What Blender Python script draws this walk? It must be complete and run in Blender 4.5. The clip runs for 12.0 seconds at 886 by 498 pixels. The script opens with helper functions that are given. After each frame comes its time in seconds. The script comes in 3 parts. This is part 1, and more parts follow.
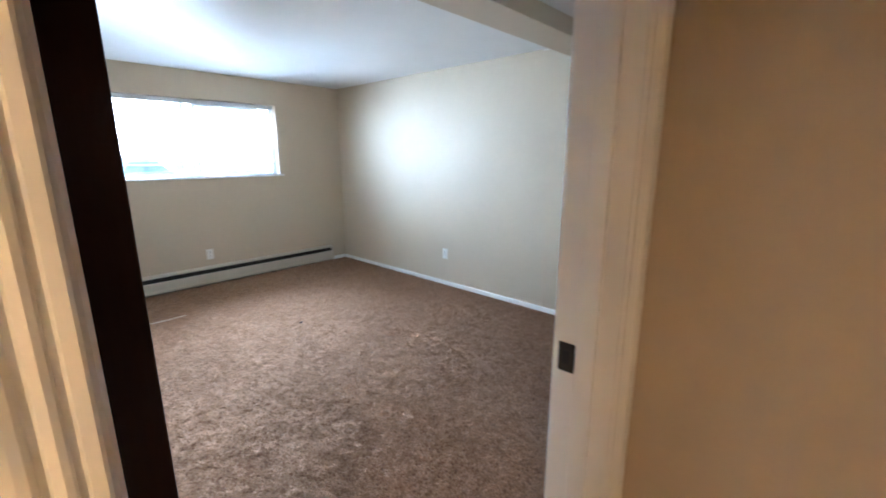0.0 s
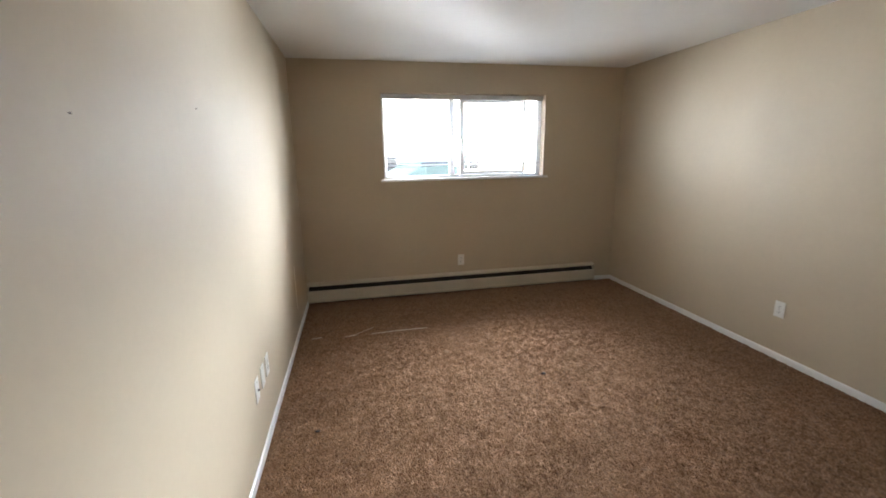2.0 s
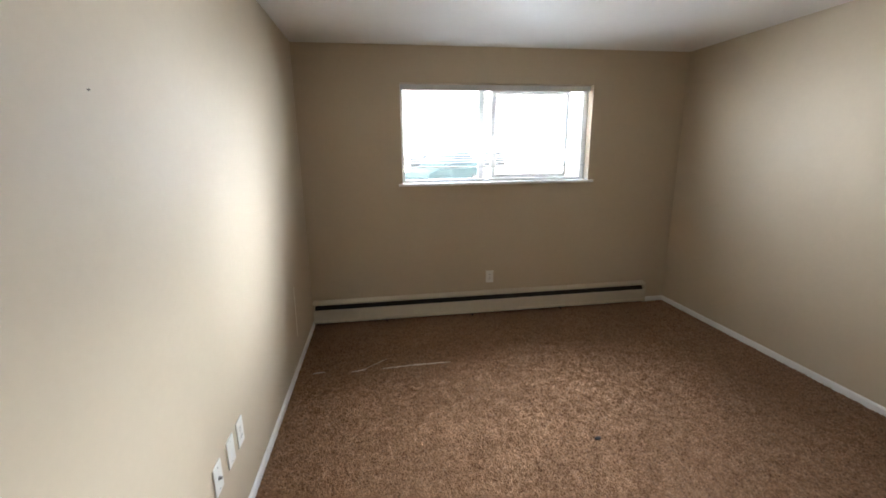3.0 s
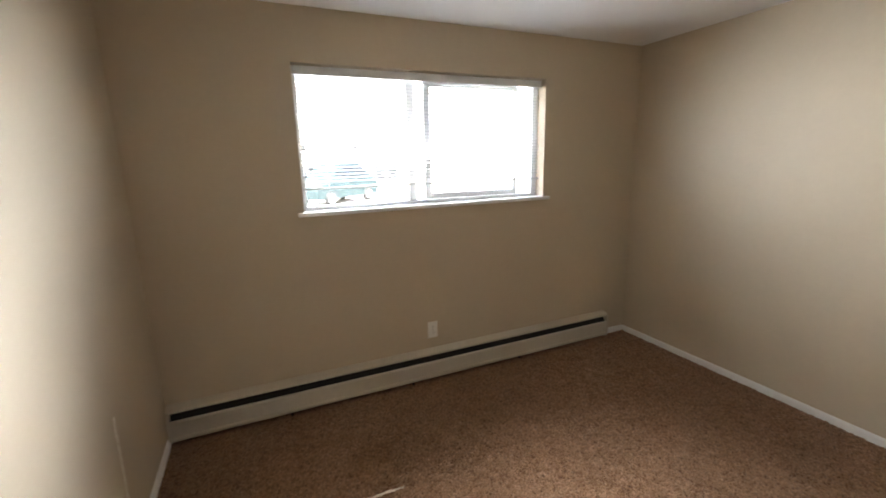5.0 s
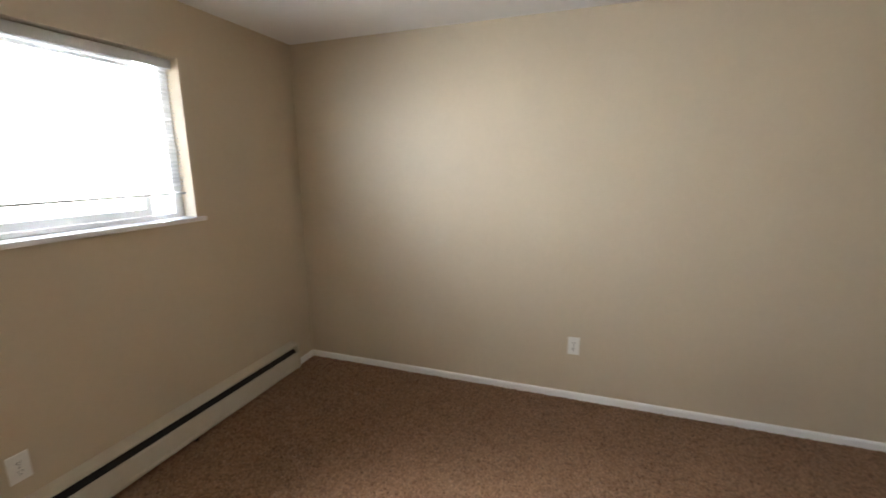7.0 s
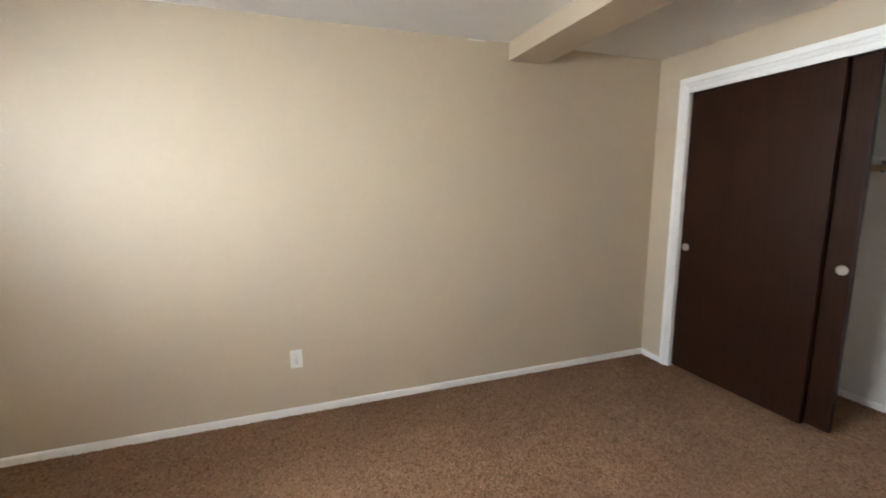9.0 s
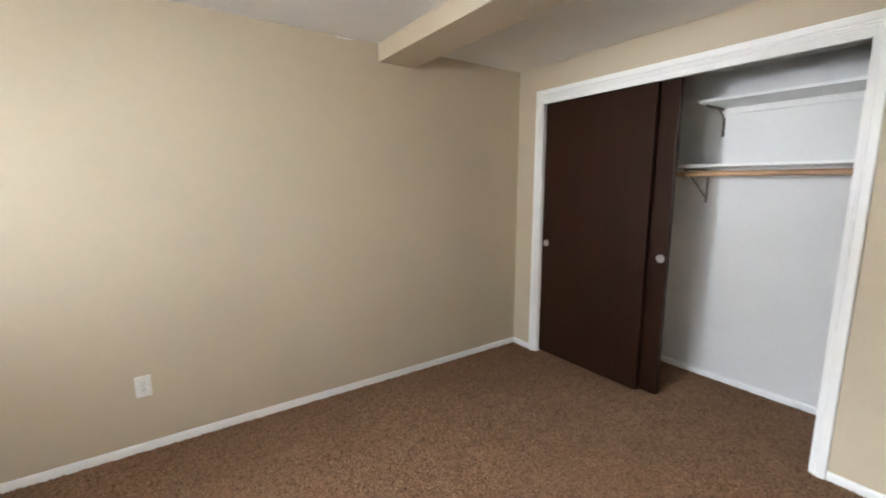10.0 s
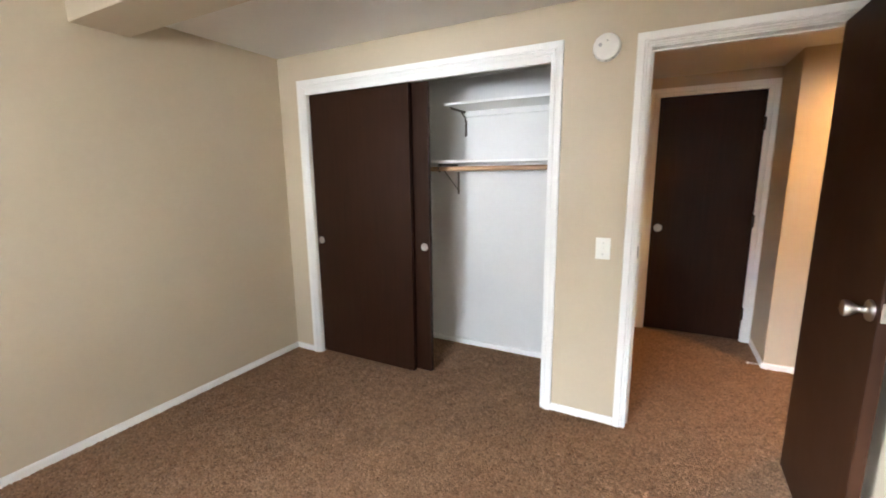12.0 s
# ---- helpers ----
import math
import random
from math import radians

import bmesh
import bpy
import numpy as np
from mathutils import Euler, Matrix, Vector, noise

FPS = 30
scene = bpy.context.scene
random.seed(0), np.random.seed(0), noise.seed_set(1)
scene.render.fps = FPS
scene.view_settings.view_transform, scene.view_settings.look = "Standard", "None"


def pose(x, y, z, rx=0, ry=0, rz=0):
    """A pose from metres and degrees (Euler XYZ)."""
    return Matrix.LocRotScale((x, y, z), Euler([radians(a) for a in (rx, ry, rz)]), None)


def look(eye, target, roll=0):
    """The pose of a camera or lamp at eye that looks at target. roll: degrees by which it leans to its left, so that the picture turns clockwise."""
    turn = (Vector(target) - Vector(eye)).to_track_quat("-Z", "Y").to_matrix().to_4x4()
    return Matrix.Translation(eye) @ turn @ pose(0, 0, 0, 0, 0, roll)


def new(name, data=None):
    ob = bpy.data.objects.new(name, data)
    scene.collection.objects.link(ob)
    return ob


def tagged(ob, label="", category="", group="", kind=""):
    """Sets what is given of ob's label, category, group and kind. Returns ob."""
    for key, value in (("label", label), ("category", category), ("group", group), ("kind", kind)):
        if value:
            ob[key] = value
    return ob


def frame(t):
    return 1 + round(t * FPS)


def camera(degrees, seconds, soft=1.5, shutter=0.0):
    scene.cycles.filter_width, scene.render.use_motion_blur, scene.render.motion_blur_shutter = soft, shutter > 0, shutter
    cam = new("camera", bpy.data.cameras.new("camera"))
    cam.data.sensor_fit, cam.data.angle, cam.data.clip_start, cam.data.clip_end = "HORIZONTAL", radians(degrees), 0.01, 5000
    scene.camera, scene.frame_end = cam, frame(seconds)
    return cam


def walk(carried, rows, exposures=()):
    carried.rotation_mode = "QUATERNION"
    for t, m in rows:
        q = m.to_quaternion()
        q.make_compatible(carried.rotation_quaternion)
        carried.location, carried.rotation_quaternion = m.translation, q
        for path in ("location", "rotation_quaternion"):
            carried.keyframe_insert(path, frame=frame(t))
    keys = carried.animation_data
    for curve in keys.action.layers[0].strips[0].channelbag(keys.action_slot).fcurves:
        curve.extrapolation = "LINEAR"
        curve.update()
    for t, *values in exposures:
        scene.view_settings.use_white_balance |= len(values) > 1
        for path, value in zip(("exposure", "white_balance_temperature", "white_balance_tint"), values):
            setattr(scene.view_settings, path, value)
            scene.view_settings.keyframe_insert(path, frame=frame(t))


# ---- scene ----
cam = camera(93.8, 12.0, soft=1.7, shutter=0.3)
PATH = [
    (0, (0.049, -0.38, 1.437), (1.476, 0.951, 0.999), -0.1),
    (0.5, (0.195, -0.257, 1.443), (1.21, 1.411, 1.008), -1.5),
    (1, (0.443, -0.083, 1.47), (1.02, 1.778, 1.019), -0.7),
    (1.5, (0.474, 0.201, 1.468), (0.917, 2.101, 1.028), -0.7),
    (2, (0.516, 0.511, 1.472), (0.919, 2.417, 1.019), -0.9),
    (2.5, (0.603, 0.807, 1.483), (0.894, 2.73, 1.017), -0.7),
    (4.5, (0.618, 1.927, 1.515), (1.095, 3.821, 1.087), -0.7),
    (5, (0.582, 2.166, 1.503), (1.372, 3.954, 1.08), -1.4),
    (5.5, (0.639, 2.362, 1.454), (1.756, 3.972, 1.054), -1.1),
    (6, (0.723, 2.542, 1.465), (2.16, 3.874, 1.067), -0.5),
    (6.5, (0.799, 2.621, 1.469), (2.481, 3.632, 1.083), -0.5),
    (7, (0.814, 2.63, 1.487), (2.661, 3.286, 1.09), -0.5),
    (7.5, (0.818, 2.635, 1.473), (2.759, 2.925, 1.089), -0.6),
    (9.5, (0.826, 2.598, 1.405), (2.585, 1.697, 1.1), -0.3),
    (10, (0.796, 2.531, 1.424), (2.424, 1.412, 1.109), -0.1),
    (10.5, (0.773, 2.482, 1.429), (2.242, 1.162, 1.111), 0.1),
    (11, (0.76, 2.447, 1.433), (2.047, 0.951, 1.107), -0.1),
    (11.5, (0.741, 2.403, 1.43), (1.841, 0.766, 1.097), -0.4),
    (12, (0.717, 2.362, 1.436), (1.637, 0.622, 1.084), -0.6),
]
EXPOSURES = [(0.0, 6.4, 4570, 3), (0.5, 6.15, 5100, 6), (1.0, 5.65, 5600, 9), (1.5, 5.5, 5870, 9), (2.5, 5.3, 5970, 9), (4.5, 5.25, 6050, 10), (5.5, 5.55, 6250, 11), (6.5, 5.55, 6150, 10), (7.0, 5.55, 6050, 10), (7.5, 5.75, 5950, 10), (9.5, 6.05, 5950, 9), (10.5, 6.1, 5950, 9), (12.0, 6.43, 5950, 9)]
walk(cam, [(t, look(eye, target, roll)) for t, eye, target, roll in PATH], EXPOSURES)

# ---- light ----
world = bpy.data.worlds.new("sky")
scene.world = world
world.use_nodes = True
wn = world.node_tree.nodes
sky = wn.new("ShaderNodeTexSky")
sky.sky_type = "NISHITA"
sky.sun_disc = False
sky.sun_elevation = radians(50)
sky.sun_rotation = radians(200)
sky.air_density, sky.dust_density, sky.ozone_density = 1.0, 5.0, 1.0
wn["Background"].inputs["Strength"].default_value = 0.05
world.node_tree.links.new(sky.outputs["Color"], wn["Background"].inputs["Color"])

sun = new("sun", bpy.data.lights.new("sun", "SUN"))
sun.data.energy, sun.data.angle, sun.data.color = 2.0, radians(0.5), (1.0, 0.95, 0.88)
sun.matrix_world = look((0, -6, 8), (0.9, 0, 0.4))

# added lamps for the sky's light in the window opening, broad behind the blind
def daylight_fill(watts, width, height, centre, way, spread):
    lamp_ob = new("window_daylight_fill", bpy.data.lights.new("window_daylight_fill", "AREA"))
    d = lamp_ob.data
    d.shape, d.size, d.size_y, d.energy, d.color, d.spread = "RECTANGLE", width, height, watts, (0.95, 0.97, 1.0), radians(spread)
    lamp_ob.matrix_world = look(centre, Vector(centre) + Vector(way))


def bearing(east_of_south, up):
    a, e = radians(east_of_south), radians(up)
    return (math.sin(a) * math.cos(e), -math.cos(a) * math.cos(e), math.sin(e))


daylight_fill(0.17, 1.55, 0.40, (1.648, 4.796, 1.795), bearing(0, 0), 180)
# unseen cones added to brighten floor, side walls, door leaf, closet wall and ceiling
daylight_fill(0.62, 1.50, 0.60, (1.648, 4.66, 1.62), bearing(-13, -36), 62)
daylight_fill(0.25, 1.40, 0.70, (1.648, 4.66, 1.62), bearing(37, -5), 90)
daylight_fill(0.08, 0.50, 0.70, (2.15, 4.66, 1.62), bearing(-58, -4), 46)
daylight_fill(0.14, 0.50, 0.70, (2.15, 4.66, 1.62), bearing(-52, -14), 34)
daylight_fill(0.24, 0.30, 0.70, (2.30, 4.66, 1.62), bearing(-33, -17), 29)
daylight_fill(0.09, 0.30, 0.70, (2.30, 4.66, 1.62), bearing(-41, 13), 28)
daylight_fill(0.05, 0.50, 0.70, (2.15, 4.66, 1.62), bearing(-2, 0), 30)
daylight_fill(0.045, 1.50, 0.40, (1.648, 4.66, 1.62), bearing(0, 50), 96)

# ---- room sizes ----
XE, YN, ZC = 3.362, 4.640, 2.305          # east wall, window wall, ceiling
TW = 0.12                                  # wall thickness
WX0, WX1, WZ0, WZ1 = 0.816, 2.481, 1.222, 2.027   # window opening
DX0, DX1, DZ = 0.064, 0.820, 2.036         # bedroom door opening
CX0, CX1, CZ = 1.290, 3.105, 2.066         # closet opening
HX0, HX1, HY, HZ = -0.020, 0.915, -1.750, 2.215   # hall end
HCY = -1.232                               # hall corner
CLY, CLX = -0.685, 1.215                   # closet back and side
BY0, BY1, BZ = 1.003, 1.271, 2.193         # beam


# ---- materials ----
def mat(name):
    m = bpy.data.materials.new(name)
    m.use_nodes = True
    nt = m.node_tree
    return m, nt, nt.nodes["Principled BSDF"]


def node(nt, kind, **values):
    n = nt.nodes.new(kind)
    for k, v in values.items():
        n.inputs[k].default_value = v
    return n


def coords(nt):
    return nt.nodes.new("ShaderNodeNewGeometry").outputs["Position"]


def noise_at(nt, scale, detail=4, rough=0.6, vec=None):
    n = node(nt, "ShaderNodeTexNoise", Scale=scale, Detail=detail, Roughness=rough)
    nt.links.new(vec or coords(nt), n.inputs["Vector"])
    return n.outputs["Fac"]


def ramp(nt, fac, stops):
    r = nt.nodes.new("ShaderNodeValToRGB")
    e = r.color_ramp.elements
    while len(e) < len(stops):
        e.new(0.5)
    for el, (pos, col) in zip(e, stops):
        el.position, el.color = pos, (*col, 1)
    nt.links.new(fac, r.inputs["Fac"])
    return r.outputs["Color"]


def mix(nt, fac, a, b, blend="MIX"):
    m = nt.nodes.new("ShaderNodeMix")
    m.data_type, m.blend_type = "RGBA", blend
    for v, i in ((fac, 0), (a, 6), (b, 7)):
        if isinstance(v, (int, float)):
            m.inputs[i].default_value = v
        elif isinstance(v, tuple):
            m.inputs[i].default_value = (*v, 1)
        else:
            nt.links.new(v, m.inputs[i])
    return m.outputs[2]


def bump(nt, bsdf, height, strength, dist=0.002, after=None):
    b = node(nt, "ShaderNodeBump", Strength=strength, Distance=dist)
    nt.links.new(height, b.inputs["Height"])
    if after:
        nt.links.new(after, b.inputs["Normal"])
    nt.links.new(b.outputs["Normal"], bsdf.inputs["Normal"])
    return b.outputs["Normal"]


def paint(name, col, rough=0.5, var=0.04, relief=0.07, grain=260, gloss=0.30):
    """Rolled wall paint: orange-peel relief, faint large stains."""
    m, nt, p = mat(name)
    dark = tuple(c * (1 - var) for c in col)
    light = tuple(min(1, c * (1 + var)) for c in col)
    big = ramp(nt, noise_at(nt, 1.3, 5, 0.65), [(0.3, dark), (0.7, light)])
    nt.links.new(mix(nt, 0.25, big, ramp(nt, noise_at(nt, 34, 3), [(0.35, dark), (0.65, light)])), p.inputs["Base Color"])
    r = nt.nodes.new("ShaderNodeMapRange")
    r.inputs["To Min"].default_value, r.inputs["To Max"].default_value = rough - 0.06, rough + 0.08
    nt.links.new(noise_at(nt, 3.0, 4), r.inputs["Value"])
    nt.links.new(r.outputs["Result"], p.inputs["Roughness"])
    p.inputs["Specular IOR Level"].default_value = gloss
    n1 = bump(nt, p, noise_at(nt, grain, 2), relief, 0.0012)
    bump(nt, p, noise_at(nt, 5.0, 2), 0.05, 0.01, n1)
    return m


def plain(name, col, rough=0.5, metal=0.0, var=0.1, scale=40, relief=0.05):
    m, nt, p = mat(name)
    dark = tuple(c * (1 - var) for c in col)
    light = tuple(min(1, c * (1 + var)) for c in col)
    nt.links.new(ramp(nt, noise_at(nt, scale, 4), [(0.3, dark), (0.7, light)]), p.inputs["Base Color"])
    p.inputs["Roughness"].default_value = rough
    p.inputs["Metallic"].default_value = metal
    bump(nt, p, noise_at(nt, scale * 6, 2), relief, 0.001)
    return m


WALL = paint("beige_wall_paint", (0.555, 0.470, 0.340), 0.53, gloss=0.40)
WHITE_WALL = paint("white_closet_paint", (0.74, 0.73, 0.71), 0.55)
CEIL = paint("white_ceiling_paint", (0.80, 0.79, 0.76), 0.82, 0.03, 0.3, 140)
TRIM = paint("white_trim_enamel", (0.86, 0.855, 0.83), 0.32, 0.02, 0.015, 90)
SILL = paint("white_sill_enamel", (0.80, 0.79, 0.78), 0.35, 0.03, 0.02, 70)
VINYL = plain("white_vinyl", (0.82, 0.82, 0.81), 0.35, 0, 0.04)
PLATE = plain("white_plastic", (0.80, 0.79, 0.74), 0.3, 0, 0.03)
HEATER = paint("cream_heater_enamel", (0.58, 0.52, 0.41), 0.4, 0.08, 0.05, 60)
# near-black: shade painted into slots and holes; also tyres, crumbs and a lens
DARK = plain("slot_shade_and_black", (0.006, 0.0055, 0.005), 0.7)
STEEL = plain("brushed_steel", (0.62, 0.60, 0.57), 0.28, 1.0, 0.08, 120)
BRONZE = plain("dark_bronze", (0.05, 0.04, 0.035), 0.45, 0.8)
BRACKET = plain("brown_bracket_steel", (0.16, 0.135, 0.11), 0.5, 0.6)
SCREW = plain("screw_metal", (0.4, 0.39, 0.37), 0.4, 0.9)


def wood_stain():
    """Dark brown stained veneer: long grain, fine pores, smeared gloss."""
    m, nt, p = mat("dark_brown_stained_veneer")
    vec = nt.nodes.new("ShaderNodeMapping")
    vec.inputs["Scale"].default_value = (60, 60, 2.2)
    nt.links.new(coords(nt), vec.inputs["Vector"])
    grain = noise_at(nt, 1.0, 6, 0.65, vec.outputs["Vector"])
    c = ramp(nt, grain, [(0.3, (0.019, 0.0072, 0.0034)), (0.7, (0.033, 0.0126, 0.0058))])
    c = mix(nt, 0.35, c, ramp(nt, noise_at(nt, 2.2, 4), [(0.35, (0.019, 0.0073, 0.0034)), (0.7, (0.035, 0.0132, 0.0060))]))
    nt.links.new(c, p.inputs["Base Color"])
    r = nt.nodes.new("ShaderNodeMapRange")
    r.inputs["To Min"].default_value, r.inputs["To Max"].default_value = 0.38, 0.50
    nt.links.new(noise_at(nt, 3.5, 5), r.inputs["Value"])
    nt.links.new(r.outputs["Result"], p.inputs["Roughness"])
    p.inputs["Specular IOR Level"].default_value = 0.14
    bump(nt, p, grain, 0.08, 0.001)
    return m


VENEER = wood_stain()


def rod_wood():
    m, nt, p = mat("pine_rod")
    vec = nt.nodes.new("ShaderNodeMapping")
    vec.inputs["Scale"].default_value = (3, 90, 90)
    nt.links.new(coords(nt), vec.inputs["Vector"])
    g = noise_at(nt, 1.0, 5, 0.6, vec.outputs["Vector"])
    nt.links.new(ramp(nt, g, [(0.3, (0.36, 0.20, 0.10)), (0.7, (0.52, 0.33, 0.18))]), p.inputs["Base Color"])
    p.inputs["Roughness"].default_value = 0.45
    return m


ROD = rod_wood()


def carpet(name, tufts):
    """Brown cut-pile carpet: tufts, trodden patches, stains; tufts also differ one from another."""
    m, nt, p = mat(name)
    fine = noise_at(nt, 420, 3, 0.7)
    clump = noise_at(nt, 62, 4, 0.7)
    patch = noise_at(nt, 6.0, 6, 0.66)
    patch2 = noise_at(nt, 2.1, 4, 0.6)
    base = ramp(nt, fine, [(0.25, (0.132, 0.066, 0.033)), (0.75, (0.355, 0.203, 0.107))])
    base = mix(nt, 0.42, base, ramp(nt, clump, [(0.40, (0.077, 0.037, 0.017)), (0.62, (0.402, 0.236, 0.127))]))
    base = mix(nt, 0.17, base, ramp(nt, patch, [(0.40, (0.101, 0.049, 0.023)), (0.52, (0.201, 0.109, 0.054)), (0.62, (0.417, 0.257, 0.145))]))
    base = mix(nt, 0.14, base, ramp(nt, patch2, [(0.38, (0.132, 0.066, 0.031)), (0.64, (0.309, 0.179, 0.095))]))
    if tufts:
        isle = nt.nodes.new("ShaderNodeNewGeometry").outputs["Random Per Island"]
        # darkest tufts are coloured as the shade in the gaps between tufts
        base = mix(nt, 0.50, base, ramp(nt, isle, [(0.0, (0.032, 0.015, 0.007)), (0.16, (0.194, 0.104, 0.053)), (1.0, (0.454, 0.271, 0.154))]))
    nt.links.new(base, p.inputs["Base Color"])
    p.inputs["Roughness"].default_value = 0.95
    p.inputs["Specular IOR Level"].default_value = 0.15
    p.inputs["Sheen Weight"].default_value = 0.25
    p.inputs["Sheen Roughness"].default_value = 0.5
    p.inputs["Sheen Tint"].default_value = (0.85, 0.70, 0.55, 1)
    n2 = bump(nt, p, clump, 0.7, 0.011)
    bump(nt, p, patch, 0.15, 0.02, n2)
    return m


CARPET = carpet("brown_carpet_ground", False)
PILE = carpet("brown_cut_pile", True)
STREAK = plain("pale_carpet_streak", (0.72, 0.62, 0.48), 0.9, 0, 0.25, 60, 0.5)


def glass():
    m, nt, p = mat("window_glass")
    p.inputs["Base Color"].default_value = (0.97, 0.99, 0.98, 1)
    p.inputs["Roughness"].default_value = 0.0
    p.inputs["Transmission Weight"].default_value = 1.0
    p.inputs["IOR"].default_value = 1.45
    return m


GLASS = glass()


def slat_white():
    m, nt, p = mat("white_blind_vinyl")
    out = nt.nodes["Material Output"]
    nt.links.new(ramp(nt, noise_at(nt, 9, 3), [(0.3, (0.60, 0.60, 0.60)), (0.7, (0.68, 0.68, 0.67))]), p.inputs["Base Color"])
    p.inputs["Roughness"].default_value = 0.4
    tr = node(nt, "ShaderNodeBsdfTranslucent", Color=(0.85, 0.85, 0.84, 1))
    ms = node(nt, "ShaderNodeMixShader", Fac=0.08)
    nt.links.new(p.outputs["BSDF"], ms.inputs[1])
    nt.links.new(tr.outputs["BSDF"], ms.inputs[2])
    nt.links.new(ms.outputs["Shader"], out.inputs["Surface"])
    return m


SLAT = slat_white()


# ---- mesh helpers ----
def box(bm, x0, x1, y0, y1, z0, z1, bevel=0.0, seg=2):
    r = bmesh.ops.create_cube(bm, size=1.0)
    vs = r["verts"]
    for v in vs:
        v.co = Vector(((x0 + x1) / 2 + v.co.x * (x1 - x0), (y0 + y1) / 2 + v.co.y * (y1 - y0), (z0 + z1) / 2 + v.co.z * (z1 - z0)))
    if bevel:
        es = list({e for v in vs for e in v.link_edges})
        bmesh.ops.bevel(bm, geom=es, offset=bevel, segments=seg, affect="EDGES", profile=0.6)
    return bm


def lathe(bm, profile, m=Matrix(), seg=28):
    """Rings of (radius, height) about z, placed by m."""
    rings = []
    for r, h in profile:
        rings.append([bm.verts.new(m @ Vector((r * math.cos(2 * math.pi * i / seg), r * math.sin(2 * math.pi * i / seg), h))) for i in range(seg)])
    for a, b in zip(rings, rings[1:]):
        for i in range(seg):
            bm.faces.new((a[i], a[(i + 1) % seg], b[(i + 1) % seg], b[i]))
    bm.faces.new(rings[0][::-1])
    bm.faces.new(rings[-1])
    return bm


def tube(bm, pts, r, seg=8):
    rings = []
    for i, p in enumerate(pts):
        d = (Vector(pts[min(i + 1, len(pts) - 1)]) - Vector(pts[max(i - 1, 0)])).normalized()
        q = d.to_track_quat("Z", "Y")
        rings.append([bm.verts.new(Vector(p) + q @ Vector((r * math.cos(2 * math.pi * k / seg), r * math.sin(2 * math.pi * k / seg), 0))) for k in range(seg)])
    for a, b in zip(rings, rings[1:]):
        for k in range(seg):
            bm.faces.new((a[k], a[(k + 1) % seg], b[(k + 1) % seg], b[k]))
    bm.faces.new(rings[0][::-1])
    bm.faces.new(rings[-1])
    return bm


def finish(name, bm, material, smooth=False):
    bmesh.ops.recalc_face_normals(bm, faces=bm.faces)
    me = bpy.data.meshes.new(name)
    bm.to_mesh(me)
    bm.free()
    me.materials.append(material)
    if smooth:
        for f in me.polygons:
            f.use_smooth = True
        me.set_sharp_from_angle(angle=radians(35))
    return me


def part(name, bm, material, parent, label="", smooth=False):
    ob = new(name, finish(name, bm, material, smooth))
    ob.parent = parent
    return tagged(ob, label)


def thing(name, place, label, category, group="", kind=""):
    ob = new(name)
    ob.matrix_world = place
    ob.empty_display_size = 0.05
    return tagged(ob, label, category, group, kind)


def structure(name, bm, material, label, category, smooth=False):
    return tagged(new(name, finish(name, bm, material, smooth)), label, category, "", "structure")


def wall(name, cuts_u, cuts_z, holes, place, thick, material, label):
    """A wall of cells between the cuts along u and z, with holes (u0, u1, z0, z1) through its thickness.
    place(u, d, z) gives the point; d = 0 is the room face, d = thick the far face."""
    bm = bmesh.new()
    us, zs = sorted(cuts_u), sorted(cuts_z)

    def solid(i, j):
        if not (0 <= i < len(us) - 1 and 0 <= j < len(zs) - 1):
            return False
        u, z = (us[i] + us[i + 1]) / 2, (zs[j] + zs[j + 1]) / 2
        return not any(h[0] < u < h[1] and h[2] < z < h[3] for h in holes)

    seen = {}

    def v(u, d, z):
        k = (u, d, z)
        if k not in seen:
            seen[k] = bm.verts.new(place(u, d, z))
        return seen[k]

    for i in range(len(us) - 1):
        for j in range(len(zs) - 1):
            if not solid(i, j):
                continue
            a, b, c, d = us[i], us[i + 1], zs[j], zs[j + 1]
            for t in (0, thick):
                bm.faces.new((v(a, t, c), v(b, t, c), v(b, t, d), v(a, t, d)))
            for di, dj, e in ((-1, 0, ((a, c), (a, d))), (1, 0, ((b, c), (b, d))), (0, -1, ((a, c), (b, c))), (0, 1, ((a, d), (b, d)))):
                if not solid(i + di, j + dj):
                    (u0, z0), (u1, z1) = e
                    bm.faces.new((v(u0, 0, z0), v(u1, 0, z1), v(u1, thick, z1), v(u0, thick, z0)))
    return structure(name, bm, material, label, "wall")


# ---- large structure ----
ZB = -0.05
wall("wall_north", (-TW, WX0, WX1, XE + TW), (ZB, WZ0, WZ1, ZC), [(WX0, WX1, WZ0, WZ1)],
     lambda u, d, z: Vector((u, YN + d, z)), 0.16, WALL, "beige painted wall with a wide high window opening")
wall("wall_east", (CLY - 0.1, YN), (ZB, ZC), [], lambda u, d, z: Vector((XE + d, u, z)), TW, WALL, "plain beige painted side wall")
wall("wall_west", (0, YN), (ZB, ZC), [], lambda u, d, z: Vector((-d, u, z)), TW, WALL, "beige painted side wall with faint marks")
wall("wall_south", (-TW, DX0, DX1, CX0, CX1, XE), (ZB, DZ, CZ, ZC), [(DX0, DX1, ZB, DZ), (CX0, CX1, ZB, CZ)],
     lambda u, d, z: Vector((u, -d, z)), TW, WALL, "beige painted wall with door and closet openings")

bm = bmesh.new()
box(bm, -TW, XE + TW, CLY - 0.1, YN + 0.16, ZC, ZC + 0.12)
structure("ceiling", bm, CEIL, "white painted bedroom ceiling", "ceiling")
bm = bmesh.new()
box(bm, 0, XE, BY0, BY1, BZ, ZC, 0.004, 2)
